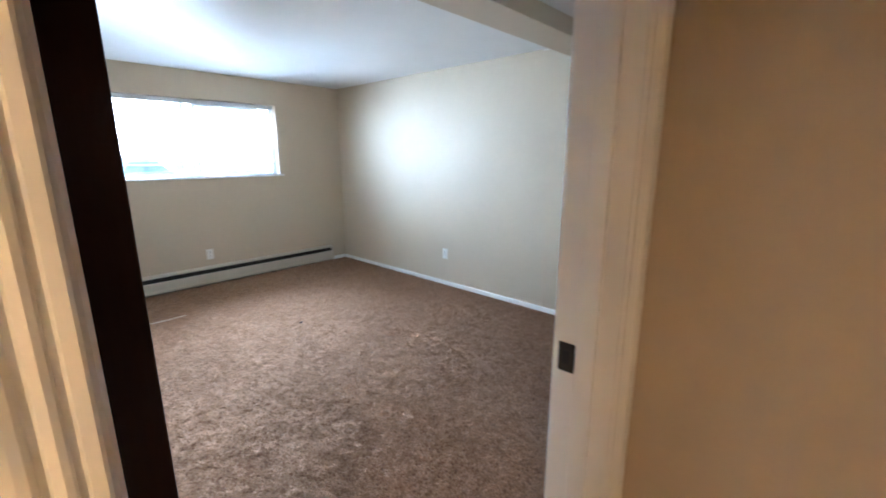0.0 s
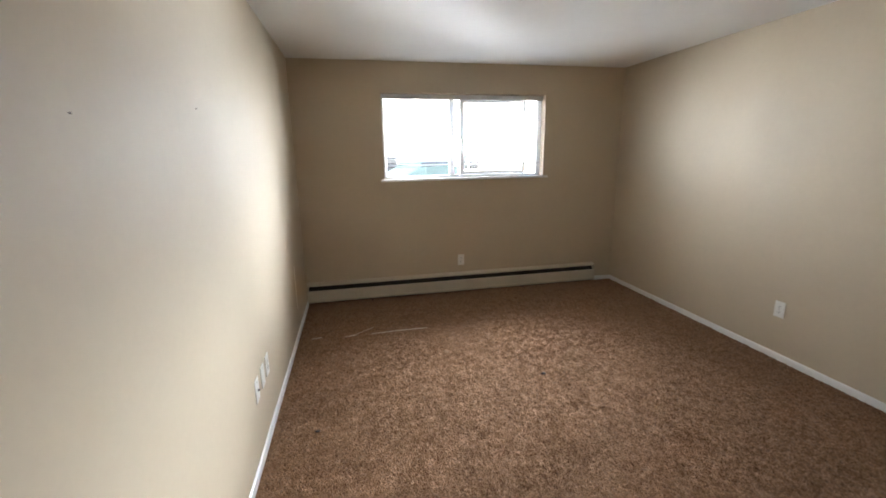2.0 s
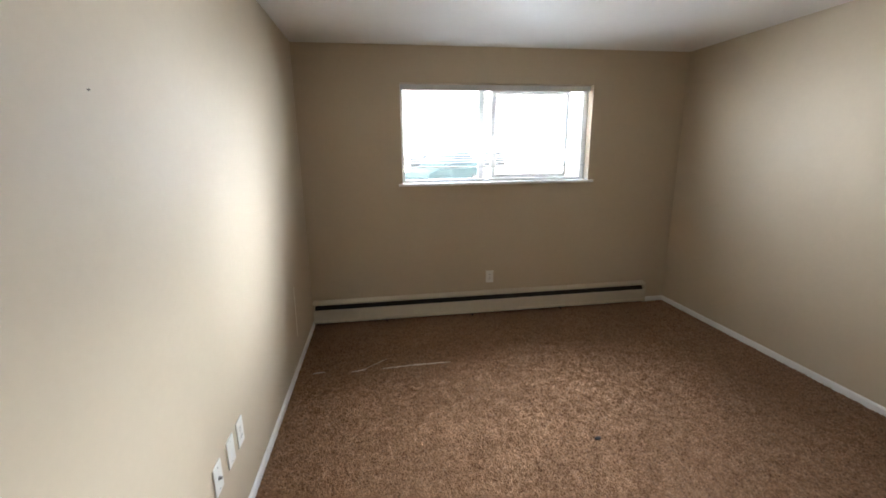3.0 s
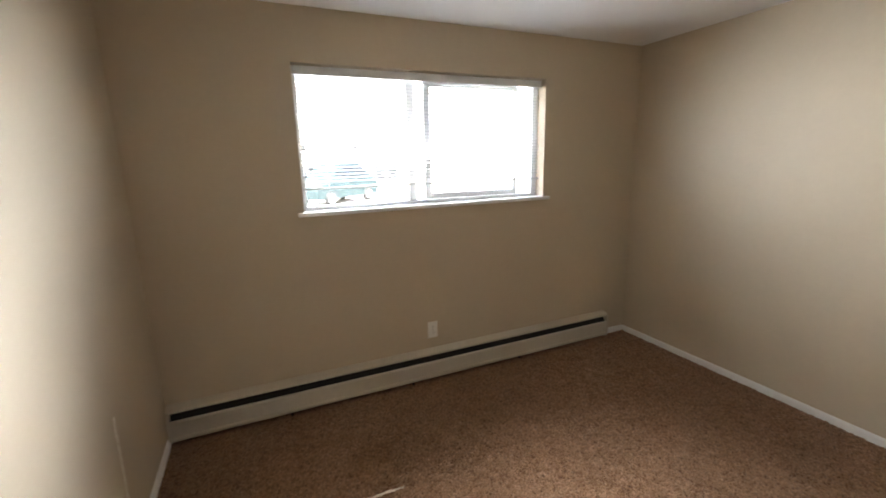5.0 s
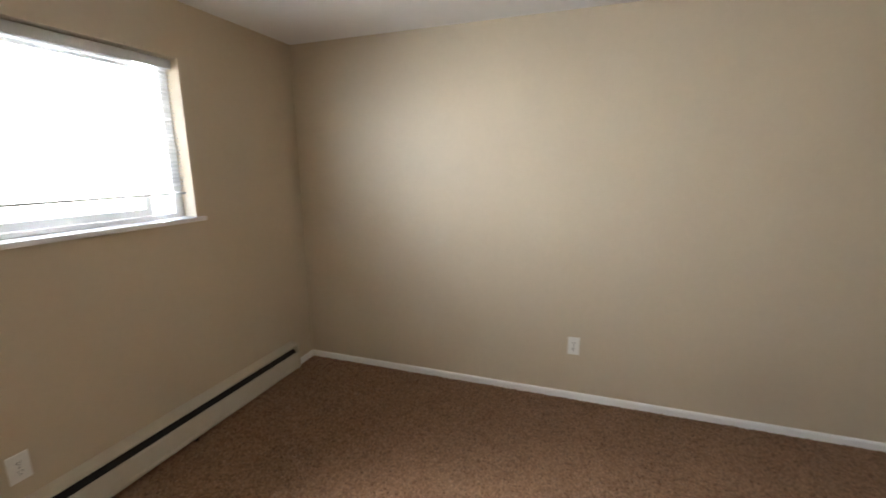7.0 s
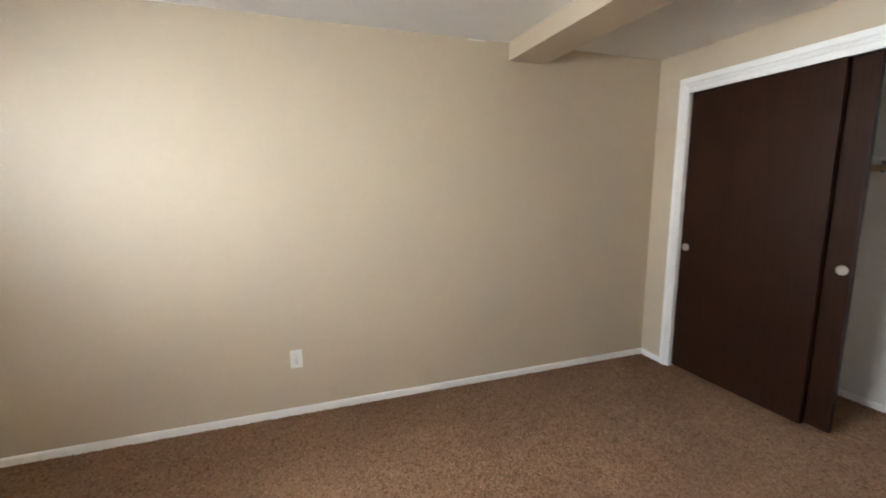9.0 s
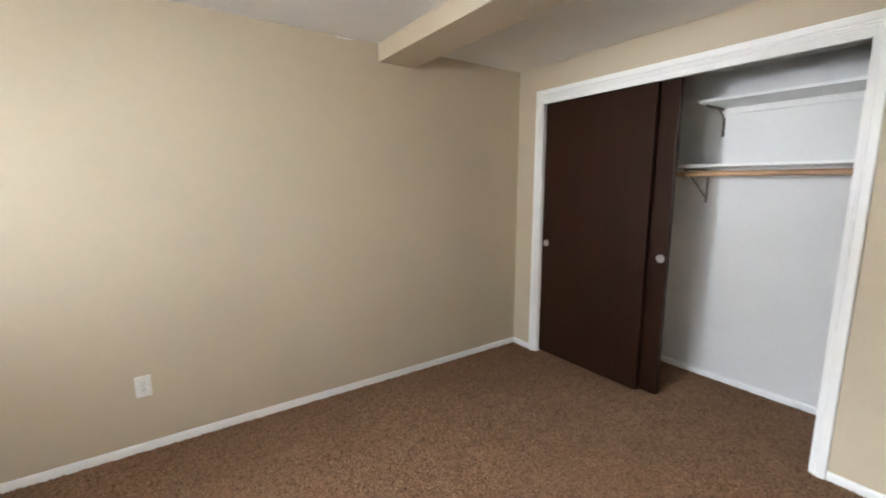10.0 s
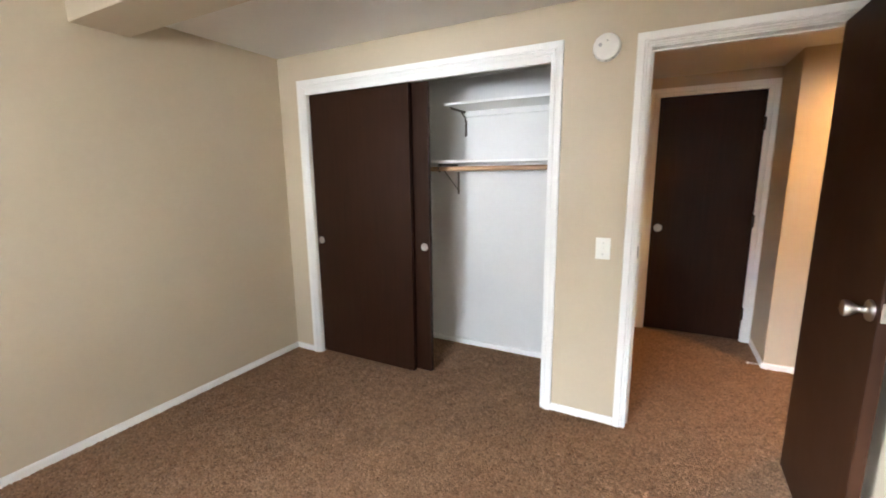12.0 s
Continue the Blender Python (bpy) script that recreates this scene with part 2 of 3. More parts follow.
structure("ceiling_beam", bm, WALL, "beige painted boxed beam under the ceiling", "beam")

# closet shell
bm = bmesh.new()
box(bm, CLX - 0.08, XE, CLY - 0.1, CLY, ZB, ZC)
structure("wall_closet_back", bm, WHITE_WALL, "white painted closet back wall", "wall")
bm = bmesh.new()
box(bm, CLX - 0.08, CLX, CLY, -TW, ZB, ZC)
structure("wall_closet_side", bm, WHITE_WALL, "white painted closet side wall", "wall")
bm = bmesh.new()
box(bm, XE - 0.012, XE - 0.001, CLY, -TW, ZB, ZC)
structure("wall_closet_lining", bm, WHITE_WALL, "white painted closet end wall", "wall")
bm = bmesh.new()
box(bm, CLX, XE - 0.012, -TW - 0.012, -TW - 0.001, CZ, ZC)
structure("wall_closet_header", bm, WHITE_WALL, "white painted inside of the closet header", "wall")

# hall shell
HW = -2.6
bm = bmesh.new()
box(bm, HX1, HX1 + 0.1, HY, -TW, ZB, HZ)
structure("wall_hall_east", bm, WALL, "beige painted hallway wall", "wall")
wall("wall_hall_south", (HX0 - 0.3, 0.048, 0.805, HX1 + 0.1), (ZB, 2.072, HZ), [(0.048, 0.805, ZB, 2.072)],
     lambda u, d, z: Vector((u, HY - d, z)), TW, WALL, "beige painted hallway end wall round a door")
bm = bmesh.new()
box(bm, HW, HX0, HY, HCY, ZB, HZ)
structure("wall_hall_corner", bm, WALL, "beige painted projecting hallway corner", "wall")
bm = bmesh.new()
box(bm, HW - 0.1, HW, HCY, 0, ZB, HZ)
structure("wall_hall_west", bm, WALL, "beige painted far hallway wall", "wall")
bm = bmesh.new()
box(bm, HW, -TW, -TW, 0, ZB, HZ)
structure("wall_hall_north", bm, WALL, "beige painted long hallway wall", "wall")
bm = bmesh.new()
box(bm, HW - 0.1, HX1 + 0.1, HY - TW, -TW, HZ, HZ + 0.09)
structure("ceiling_hall", bm, CEIL, "white painted low hallway ceiling", "ceiling")
# unseen panel added to stop sky light leaking under the hall door
bm = bmesh.new()
box(bm, HX0 - 0.3, HX1 + 0.1, HY - TW - 0.08, HY - TW, ZB, HZ + 0.09)
structure("hall_light_block", bm, WALL, "unseen panel added behind the hall door to stop light", "wall")

# carpet: one sheet through bedroom, closet and hall, gently uneven
bm = bmesh.new()
bmesh.ops.create_grid(bm, x_segments=150, y_segments=180, size=0.5)
for v in bm.verts:
    x, y = HW - 0.1 + (v.co.x + 0.5) * (XE + 0.06 - HW + 0.1), HY - 0.06 + (v.co.y + 0.5) * (YN + 0.06 - HY + 0.06)
    h = noise.noise(Vector((x * 1.1, y * 1.1, 0.3))) * 0.004 + noise.noise(Vector((x * 6, y * 6, 2.0))) * 0.003
    v.co = Vector((x, y, h * 0.6 + 0.0135))
floor = structure("floor", bm, CARPET, "worn brown cut-pile carpet with trodden patches", "carpet", True)


def soft_noise(rng, x, y, cell):
    """Smooth random field from -1 to 1 with features of about one cell."""
    g = rng.uniform(-1, 1, (200, 200))
    u, v = (x + 3.0) / cell, (y + 3.0) / cell
    i, j = np.floor(u).astype(int), np.floor(v).astype(int)
    a, b = u - i, v - j
    a, b = a * a * (3 - 2 * a), b * b * (3 - 2 * b)
    i, j = i % 199, j % 199
    return (g[i, j] * (1 - a) + g[i + 1, j] * a) * (1 - b) + (g[i, j + 1] * (1 - a) + g[i + 1, j + 1] * a) * b


def pile(areas, step):
    """Leaning tufts, each a four-sided spike, over the given stretches of floor."""
    rng = np.random.default_rng(11)
    px, py = [], []
    for x0, x1, y0, y1 in areas:
        gx, gy = np.meshgrid(np.arange(x0, x1, step), np.arange(y0, y1, step))
        px.append(gx.ravel())
        py.append(gy.ravel())
    x, y = np.concatenate(px), np.concatenate(py)
    n = len(x)
    x, y = x + rng.uniform(-0.5, 0.5, n) * step, y + rng.uniform(-0.5, 0.5, n) * step
    lean_x = soft_noise(rng, x, y, 0.12) * 0.0009 + soft_noise(rng, x, y, 0.028) * 0.0045 + rng.uniform(-1, 1, n) * 0.005
    lean_y = soft_noise(rng, x, y, 0.12) * 0.0009 + soft_noise(rng, x, y, 0.028) * 0.0045 + rng.uniform(-1, 1, n) * 0.005
    top = 0.0215 + soft_noise(rng, x, y, 0.10) * 0.0011 + soft_noise(rng, x, y, 0.019) * 0.0024 + rng.uniform(-0.0025, 0.0025, n)
    r = step * rng.uniform(0.75, 1.05, n)
    turn = rng.uniform(0, math.pi, n)
    co = np.zeros((n, 5, 3))
    for k in range(4):
        co[:, k, 0] = x + r * np.cos(turn + k * math.pi / 2)
        co[:, k, 1] = y + r * np.sin(turn + k * math.pi / 2)
        co[:, k, 2] = 0.0125
    co[:, 4, 0], co[:, 4, 1], co[:, 4, 2] = x + lean_x, y + lean_y, top
    tri = np.array([[0, 1, 4], [1, 2, 4], [2, 3, 4], [3, 0, 4]])
    idx = (np.arange(n)[:, None, None] * 5 + tri[None]).reshape(-1)
    me = bpy.data.meshes.new("pile")
    me.vertices.add(n * 5)
    me.vertices.foreach_set("co", co.reshape(-1))
    me.loops.add(len(idx))
    me.loops.foreach_set("vertex_index", idx)
    me.polygons.add(n * 4)
    me.polygons.foreach_set("loop_start", np.arange(n * 4) * 3)
    me.update(calc_edges=True)
    me.validate()
    me.materials.append(PILE)
    ob = new("pile", me)
    ob.parent = floor
    return tagged(ob, "short leaning tufts of brown carpet pile", "", "", "stuff")


pile([(0.012, XE - 0.012, 0.0, YN - 0.02), (CLX, XE - 0.012, CLY + 0.012, -0.001), (HX0, HX1 - 0.012, HY, -0.001), (HW + 0.3, HX0 - 0.001, HCY, -TW)], 0.0085)

bm = bmesh.new()
box(bm, HW - 0.1, XE + TW, HY - TW, YN + 0.16, -0.2, ZB)
structure("floor_slab", bm, plain("concrete", (0.3, 0.29, 0.27), 0.9), "concrete slab under the carpet", "floor")


# ---- trim ----
def base_run(x0, y0, x1, y1, nx, ny, name="baseboard"):
    """A low painted baseboard from one point to another; (nx, ny) points into the room."""
    bm = bmesh.new()
    n, a, b = Vector((nx, ny, 0)), Vector((x0, y0, 0)), Vector((x1, y1, 0))
    prof = [(0, -0.02), (0.012, -0.02), (0.012, 0.049), (0.009, 0.057), (0.004, 0.061), (0, 0.061)]
    steps = max(1, int((b - a).length / 0.12))
    rings = []
    for i in range(steps + 1):
        p = a.lerp(b, i / steps)
        w = noise.noise(p * 1.7) * 0.0012
        rings.append([bm.verts.new(p + n * (d + (w if d else 0)) + Vector((0, 0, z + w))) for d, z in prof])
    for r, s in zip(rings, rings[1:]):
        for k in range(len(prof)):
            bm.faces.new((r[k], r[(k + 1) % len(prof)], s[(k + 1) % len(prof)], s[k]))
    bm.faces.new(rings[0][::-1])
    bm.faces.new(rings[-1])
    return structure(name, bm, TRIM, "low white painted baseboard above the carpet", "baseboard")


CASE_W = 0.062
CASING = [(0.0, 0.0), (0.0, 0.007), (0.002, 0.009), (0.008, 0.009), (0.0095, 0.0065), (0.0125, 0.0065), (0.014, 0.012), (0.017, 0.014), (0.021, 0.012), (0.0225, 0.0085), (0.0255, 0.0085), (0.028, 0.016), (0.032, 0.018), (0.058, 0.019), (CASE_W, 0.016), (CASE_W, 0.0)]


def casing_leg(parent, p0, p1, out0, out1, normal, name="casing", label=""):
    """One mitred leg: inner edge from p0 to p1, outwards by out0 / out1 at its ends, proud along normal."""
    bm = bmesh.new()
    rings = []
    for p, o in ((p0, out0), (p1, out1)):
        rings.append([bm.verts.new(Vector(p) + Vector(o) * (u / CASE_W) + Vector(normal) * h) for u, h in CASING])
    for k in range(len(CASING)):
        k2 = (k + 1) % len(CASING)
        bm.faces.new((rings[0][k], rings[0][k2], rings[1][k2], rings[1][k]))
    bm.faces.new(rings[0][::-1])
    bm.faces.new(rings[1])
    return part(name, bm, TRIM, parent, label)


def casing_set(parent, x0, x1, top, y, ny, both=True):
    """Casing round an opening in an xz wall: two legs and a head."""
    w = CASE_W
    casing_leg(parent, (x0, y, -0.02), (x0, y, top), (-w, 0, 0), (-w, 0, w), (0, ny, 0))
    casing_leg(parent, (x1, y, -0.02), (x1, y, top), (w, 0, 0), (w, 0, w), (0, ny, 0))
    casing_leg(parent, (x0, y, top), (x1, y, top), (-w, 0, w), (w, 0, w), (0, ny, 0))


def knob_profile():
    return [(0.034, 0.0), (0.034, 0.004), (0.031, 0.008), (0.020, 0.010), (0.012, 0.013), (0.010, 0.020), (0.0105, 0.030), (0.016, 0.038), (0.022, 0.046), (0.0255, 0.054), (0.0265, 0.061), (0.025, 0.066), (0.019, 0.068), (0.010, 0.0665), (0.003, 0.066)]


# bedroom door, standing open along the west wall
door_1 = thing("door_1", pose(0, 0, 0), "dark brown flush door standing open in a white frame", "door", "", "structure")
J = 0.018
for nm, b in (("jamb", (DX0 - 0.002, DX0 + J - 0.012, -TW - 0.003, 0.003, -0.02, DZ)), ("jamb", (DX1 - J + 0.012, DX1 + 0.002, -TW - 0.003, 0.003, -0.02, DZ)),
              ("head_jamb", (DX0, DX1, -TW - 0.003, 0.003, DZ - 0.006, DZ + 0.002))):
    bm = bmesh.new()
    box(bm, *b, 0.001, 1)
    part(nm, bm, TRIM, door_1)
for b in ((DX0 + 0.006, DX0 + 0.011, -0.085, -0.045, 0, DZ - 0.008), (DX1 - 0.016, DX1 - 0.006, -0.085, -0.045, 0, DZ - 0.008), (DX0 + 0.011, DX1 - 0.016, -0.085, -0.045, DZ - 0.016, DZ - 0.006)):
    bm = bmesh.new()
    box(bm, *b, 0.002, 1)
    part("door_stop", bm, TRIM, door_1)
casing_set(door_1, DX0 + 0.002, DX1 - 0.002, DZ, 0.003, 1)
casing_set(door_1, DX0 + 0.002, DX1 - 0.002, DZ, -TW - 0.003, -1)
LX0, LX1, LY1 = 0.083, 0.117, 0.728
bm = bmesh.new()
box(bm, LX0, LX1, 0.008, LY1, 0.032, 2.025, 0.002, 2)
leaf = part("leaf", bm, VENEER, door_1, "dark stained flush veneer leaf")
for side in (1, -1):
    bm = bmesh.new()
    lathe(bm, knob_profile(), Matrix.Translation((LX1 if side > 0 else LX0, 0.672, 1.012)) @ Matrix.Rotation(radians(90 * side), 4, "Y"))
    part("door_knob", bm, STEEL, leaf, "brushed steel round knob with a rose", True)
bm = bmesh.new()
box(bm, LX0 + 0.006, LX1 - 0.006, LY1 - 0.001, LY1 + 0.0015, 0.99, 1.05, 0.001, 1)
box(bm, LX0 + 0.011, LX1 - 0.011, LY1, LY1 + 0.010, 1.009, 1.031, 0.003, 1)
part("latch", bm, STEEL, leaf, "steel latch plate and bolt")
for z in (0.22, 1.02, 1.82):
    bm = bmesh.new()
    lathe(bm, [(0.006, 0), (0.006, 0.09), (0.004, 0.094)], Matrix.Translation((0.0765, 0.024, z - 0.045)), 12)
    box(bm, LX0 + 0.001, LX1 - 0.004, 0.0062, 0.0085, z - 0.044, z + 0.044)
    part("hinge", bm, BRONZE, door_1, "dark bronze hinge")
HP = Vector((0.080, 0.008, 0))
leaf.matrix_local = Matrix.Translation(HP) @ Matrix.Rotation(radians(-0.8), 4, "Z") @ Matrix.Translation(-HP)
bm = bmesh.new()
box(bm, DX1 - 0.0085, DX1 - 0.0055, -0.040, -0.004, 0.99, 1.055, 0.002, 1)
strike = part("strike_plate", bm, BRONZE, door_1, "dark bronze strike plate")
# black chip on the plate paints the shade of its hole
bm = bmesh.new()
box(bm, DX1 - 0.0092, DX1 - 0.0086, -0.029, -0.014, 1.008, 1.037)
part("strike_hole", bm, DARK, strike)

# closed hall door
door_2 = thing("door_2", pose(0, HY, 0), "dark brown flush door, closed at the hallway end", "door", "", "structure")
for nm, b in (("jamb", (0.046, 0.058, -TW, 0.003, -0.02, 2.072)), ("jamb", (0.795, 0.807, -TW, 0.003, -0.02, 2.072)), ("head_jamb", (0.058, 0.795, -TW, 0.003, 2.062, 2.074))):
    bm = bmesh.new()
    box(bm, *b, 0.001, 1)
    part(nm, bm, TRIM, door_2)
w = CASE_W
casing_leg(door_2, (0.050, 0.003, -0.02), (0.050, 0.003, 2.066), (-w, 0, 0), (-w, 0, w), (0, 1, 0))
casing_leg(door_2, (0.803, 0.003, -0.02), (0.803, 0.003, 2.066), (w, 0, 0), (w, 0, w), (0, 1, 0))
casing_leg(door_2, (0.050, 0.003, 2.066), (0.803, 0.003, 2.066), (-w, 0, w), (w, 0, w), (0, 1, 0))
bm = bmesh.new()
box(bm, 0.060, 0.793, -0.038, -0.003, 0.030, 2.058, 0.002, 2)
leaf2 = part("leaf", bm, VENEER, door_2, "dark stained flush veneer leaf")
bm = bmesh.new()
lathe(bm, knob_profile(), Matrix.Translation((0.738, -0.003, 0.955)) @ Matrix.Rotation(radians(-90), 4, "X"))
part("door_knob", bm, STEEL, leaf2, "brushed steel round knob", True)
for z in (0.26, 1.04, 1.80):
    bm = bmesh.new()
    lathe(bm, [(0.007, 0), (0.007, 0.095), (0.004, 0.10)], Matrix.Translation((0.058, 0.006, z - 0.047)), 12)
    box(bm, 0.050, 0.066, -0.001, 0.003, z - 0.045, z + 0.045)
    part("hinge", bm, BRONZE, door_2, "dark bronze hinge")

# closet frame
frame_c = thing("closet_frame", pose(0, 0, 0), "white painted casing round the closet opening", "trim", "", "structure")
for nm, b in (("jamb", (CX0 - 0.002, CX0 + 0.010, -TW - 0.002, 0.003, -0.02, CZ)), ("jamb", (CX1 - 0.010, CX1 + 0.002, -TW - 0.002, 0.003, -0.02, CZ)),
              ("head_jamb", (CX0, CX1, -TW - 0.002, 0.003, CZ - 0.008, CZ + 0.002)), ("fascia", (CX0 + 0.010, CX1 - 0.010, -0.018, 0.004, 2.022, CZ - 0.008))):
    bm = bmesh.new()
    box(bm, *b, 0.0015, 1)
    part(nm, bm, TRIM, frame_c)
casing_set(frame_c, CX0 + 0.004, CX1 - 0.004, CZ - 0.006, 0.003, 1)
bm = bmesh.new()
for y in (-0.047, -0.097):
    box(bm, CX0 + 0.012, CX1 - 0.012, y - 0.022, y - 0.019, 2.030, CZ - 0.008)
    box(bm, CX0 + 0.012, CX1 - 0.012, y + 0.019, y + 0.022, 2.030, CZ - 0.008)
part("track", bm, STEEL, frame_c, "steel sliding door track")


def sliding_door(x0, x1, y, pull_x, label):
    d = thing("sliding_door", pose((x0 + x1) / 2, y, 0.030), label, "sliding door", "closet sliding doors")
    c = (x0 + x1) / 2
    bm = bmesh.new()
    box(bm, x0 - c, x1 - c, -0.017, 0.017, 0.0, 2.008, 0.002, 2)
    panel = part("panel", bm, VENEER, d)
    bm = bmesh.new()
    lathe(bm, [(0.027, 0.0), (0.0275, 0.0025), (0.025, 0.0042), (0.0225, 0.003), (0.0215, -0.001), (0.021, -0.003), (0.010, -0.0045), (0.002, -0.005)],
          Matrix.Translation((pull_x - c, 0.0172, 0.915)) @ Matrix.Rotation(radians(-90), 4, "X"))
    part("finger_pull", bm, STEEL, panel, "round brushed steel cup pull", True)
    bm = bmesh.new()
    for hx in (x0 - c + 0.15, x1 - c - 0.15):
        box(bm, hx - 0.02, hx + 0.02, -0.012, 0.012, 2.008, 2.018)
    part("roller", bm, STEEL, d, "steel roller hanger")
    return d


sliding_door(2.226, 3.093, -0.047, 3.052, "dark brown flush closet door slid to one end")
sliding_door(2.112, 2.980, -0.097, 2.152, "dark brown flush closet door half behind another")

# baseboards
base_run(XE, -0.001, XE, YN - 0.001, -1, 0)
base_run(0, YN - 0.06, 0, 0.08, 1, 0)
base_run(3.125, YN, XE - 0.012, YN, 0, -1)
base_run(CX1 + CASE_W, 0, XE - 0.012, 0, 0, 1)
base_run(DX1 + CASE_W, 0, CX0 - CASE_W + 0.004, 0, 0, 1)
base_run(CLX, CLY, XE - 0.012, CLY, 0, 1)
base_run(HX0, HY + 0.004, HX0, HCY + 0.012, 1, 0)
base_run(HX0 + 0.012, HCY, HW, HCY, 0, 1)
base_run(HX1, HY, HX1, -TW - 0.02, -1, 0)
base_run(HW, -TW, DX0 - CASE_W, -TW, 0, -1)


# ---- window ----
win = thing("window_1", pose(0, YN, 0), "white vinyl sliding window with a sash slid open a little", "window", "", "structure")
bm = bmesh.new()
box(bm, WX0 - 0.033, WX1 + 0.047, -0.022, 0.085, WZ0 - 0.022, WZ0 + 0.001, 0.004, 2)
part("window_sill", bm, SILL, win, "white painted sill with horns")
F0, F1 = 0.085, 0.150
for nm, b in (("window_frame", (WX0 + 0.001, WX0 + 0.030, F0, F1, WZ0 + 0.001, WZ1 - 0.001)), ("window_frame", (WX1 - 0.050, WX1 - 0.001, F0, F1, WZ0 + 0.001, WZ1 - 0.001)),
              ("window_frame", (WX0 + 0.030, WX1 - 0.050, F0, F1, WZ1 - 0.040, WZ1 - 0.001)), ("window_frame", (WX0 + 0.030, WX1 - 0.050, F0, F1, WZ0 + 0.001, WZ0 + 0.024)),
              ("mullion", (1.496, 1.550, F0 + 0.030, F1, WZ0 + 0.024, WZ1 - 0.040))):
    bm = bmesh.new()
    box(bm, *b, 0.003, 2)
    part(nm, bm, VINYL, win)
SX0, SX1, SZ0, SZ1 = 1.600, 2.312, WZ0 + 0.026, WZ1 - 0.044
sash = thing("sash", pose(0, 0, 0), "", "")
sash.parent = win
for b in ((SX0, SX0 + 0.046, SZ0, SZ1), (SX1 - 0.034, SX1, SZ0, SZ1), (SX0 + 0.046, SX1 - 0.034, SZ0, SZ0 + 0.036), (SX0 + 0.046, SX1 - 0.034, SZ1 - 0.030, SZ1)):
    bm = bmesh.new()
    box(bm, b[0], b[1], F0 + 0.002, F0 + 0.026, b[2], b[3], 0.003, 2)
    part("sash_rail", bm, VINYL, sash)
bm = bmesh.new()
box(bm, SX0 + 0.044, SX1 - 0.032, F0 + 0.012, F0 + 0.016, SZ0 + 0.034, SZ1 - 0.028)
pane = part("pane", bm, GLASS, sash, "clear glass pane")
pane.visible_shadow = False
bm = bmesh.new()
box(bm, WX0 + 0.028, 1.498, F0 + 0.044, F0 + 0.048, WZ0 + 0.022, WZ1 - 0.038)
pane = part("pane", bm, GLASS, win, "clear glass pane")
pane.visible_shadow = False

# ---- blind ----
blind = thing("window_blind", pose((WX0 + WX1) / 2, YN + 0.052, WZ1 - 0.006), "white slatted blind lowered almost to the sill", "blind")
BW = (WX1 - WX0) / 2 - 0.010
bm = bmesh.new()
box(bm, -BW, BW, -0.018, 0.018, -0.046, -0.002, 0.003, 2)
part("headrail", bm, SLAT, blind, "white metal headrail")

def slat_mesh():
    bm = bmesh.new()
    n, rows = 6, []
    for i in range(n + 1):
        y = -0.0125 + 0.025 * i / n
        z = 0.0022 * (1 - (2 * i / n - 1) ** 2)
        rows.append([bm.verts.new((x, y, z)) for x in (-BW + 0.004, BW - 0.004)])
    low = [[bm.verts.new(v.co - Vector((0, 0, 0.0007))) for v in r] for r in rows]
    for a, b in zip(rows, rows[1:]):
        bm.faces.new((a[0], a[1], b[1], b[0]))
    for a, b in zip(low, low[1:]):
        bm.faces.new((b[0], b[1], a[1], a[0]))
    bm.faces.new((rows[0][1], rows[0][0], low[0][0], low[0][1]))
    bm.faces.new((rows[-1][0], rows[-1][1], low[-1][1], low[-1][0]))
    for k in (0, 1):
        ring = [r[k] for r in rows] + [r[k] for r in low[::-1]]
        bm.faces.new(ring)
    return finish("slat", bm, SLAT)


SLAT_MESH = slat_mesh()
rnd = random.Random(4)
drop = WZ1 - 0.006 - 1.352
count = int((drop - 0.064) / 0.0205)
for i in range(count):
    s = new("slat", SLAT_MESH)
    s.parent = blind
    s.matrix_local = pose(rnd.uniform(-0.0015, 0.0015), 0, -0.056 - 0.0205 * i, 6 + rnd.uniform(-2, 2), 0, 0)
bm = bmesh.new()
box(bm, -BW + 0.003, BW - 0.003, -0.013, 0.013, -drop - 0.006, -drop + 0.006, 0.003, 2)
part("bottom_rail", bm, SLAT, blind, "white bottom rail")
for x in (-BW + 0.15, 0.0, BW - 0.15):
    bm = bmesh.new()
    for y in (-0.0135, 0.0135):
        tube(bm, [(x, y, -0.03), (x, y, -drop)], 0.0007, 5)
    part("ladder_cord", bm, SLAT, blind, "thin white ladder cord")
bm = bmesh.new()
tube(bm, [(-BW + 0.10, -0.024, -0.05), (-BW + 0.10, -0.026, -0.3), (-BW + 0.101, -0.025, -0.52)], 0.003, 8)
part("tilt_wand", bm, GLASS, blind, "clear plastic tilt wand")


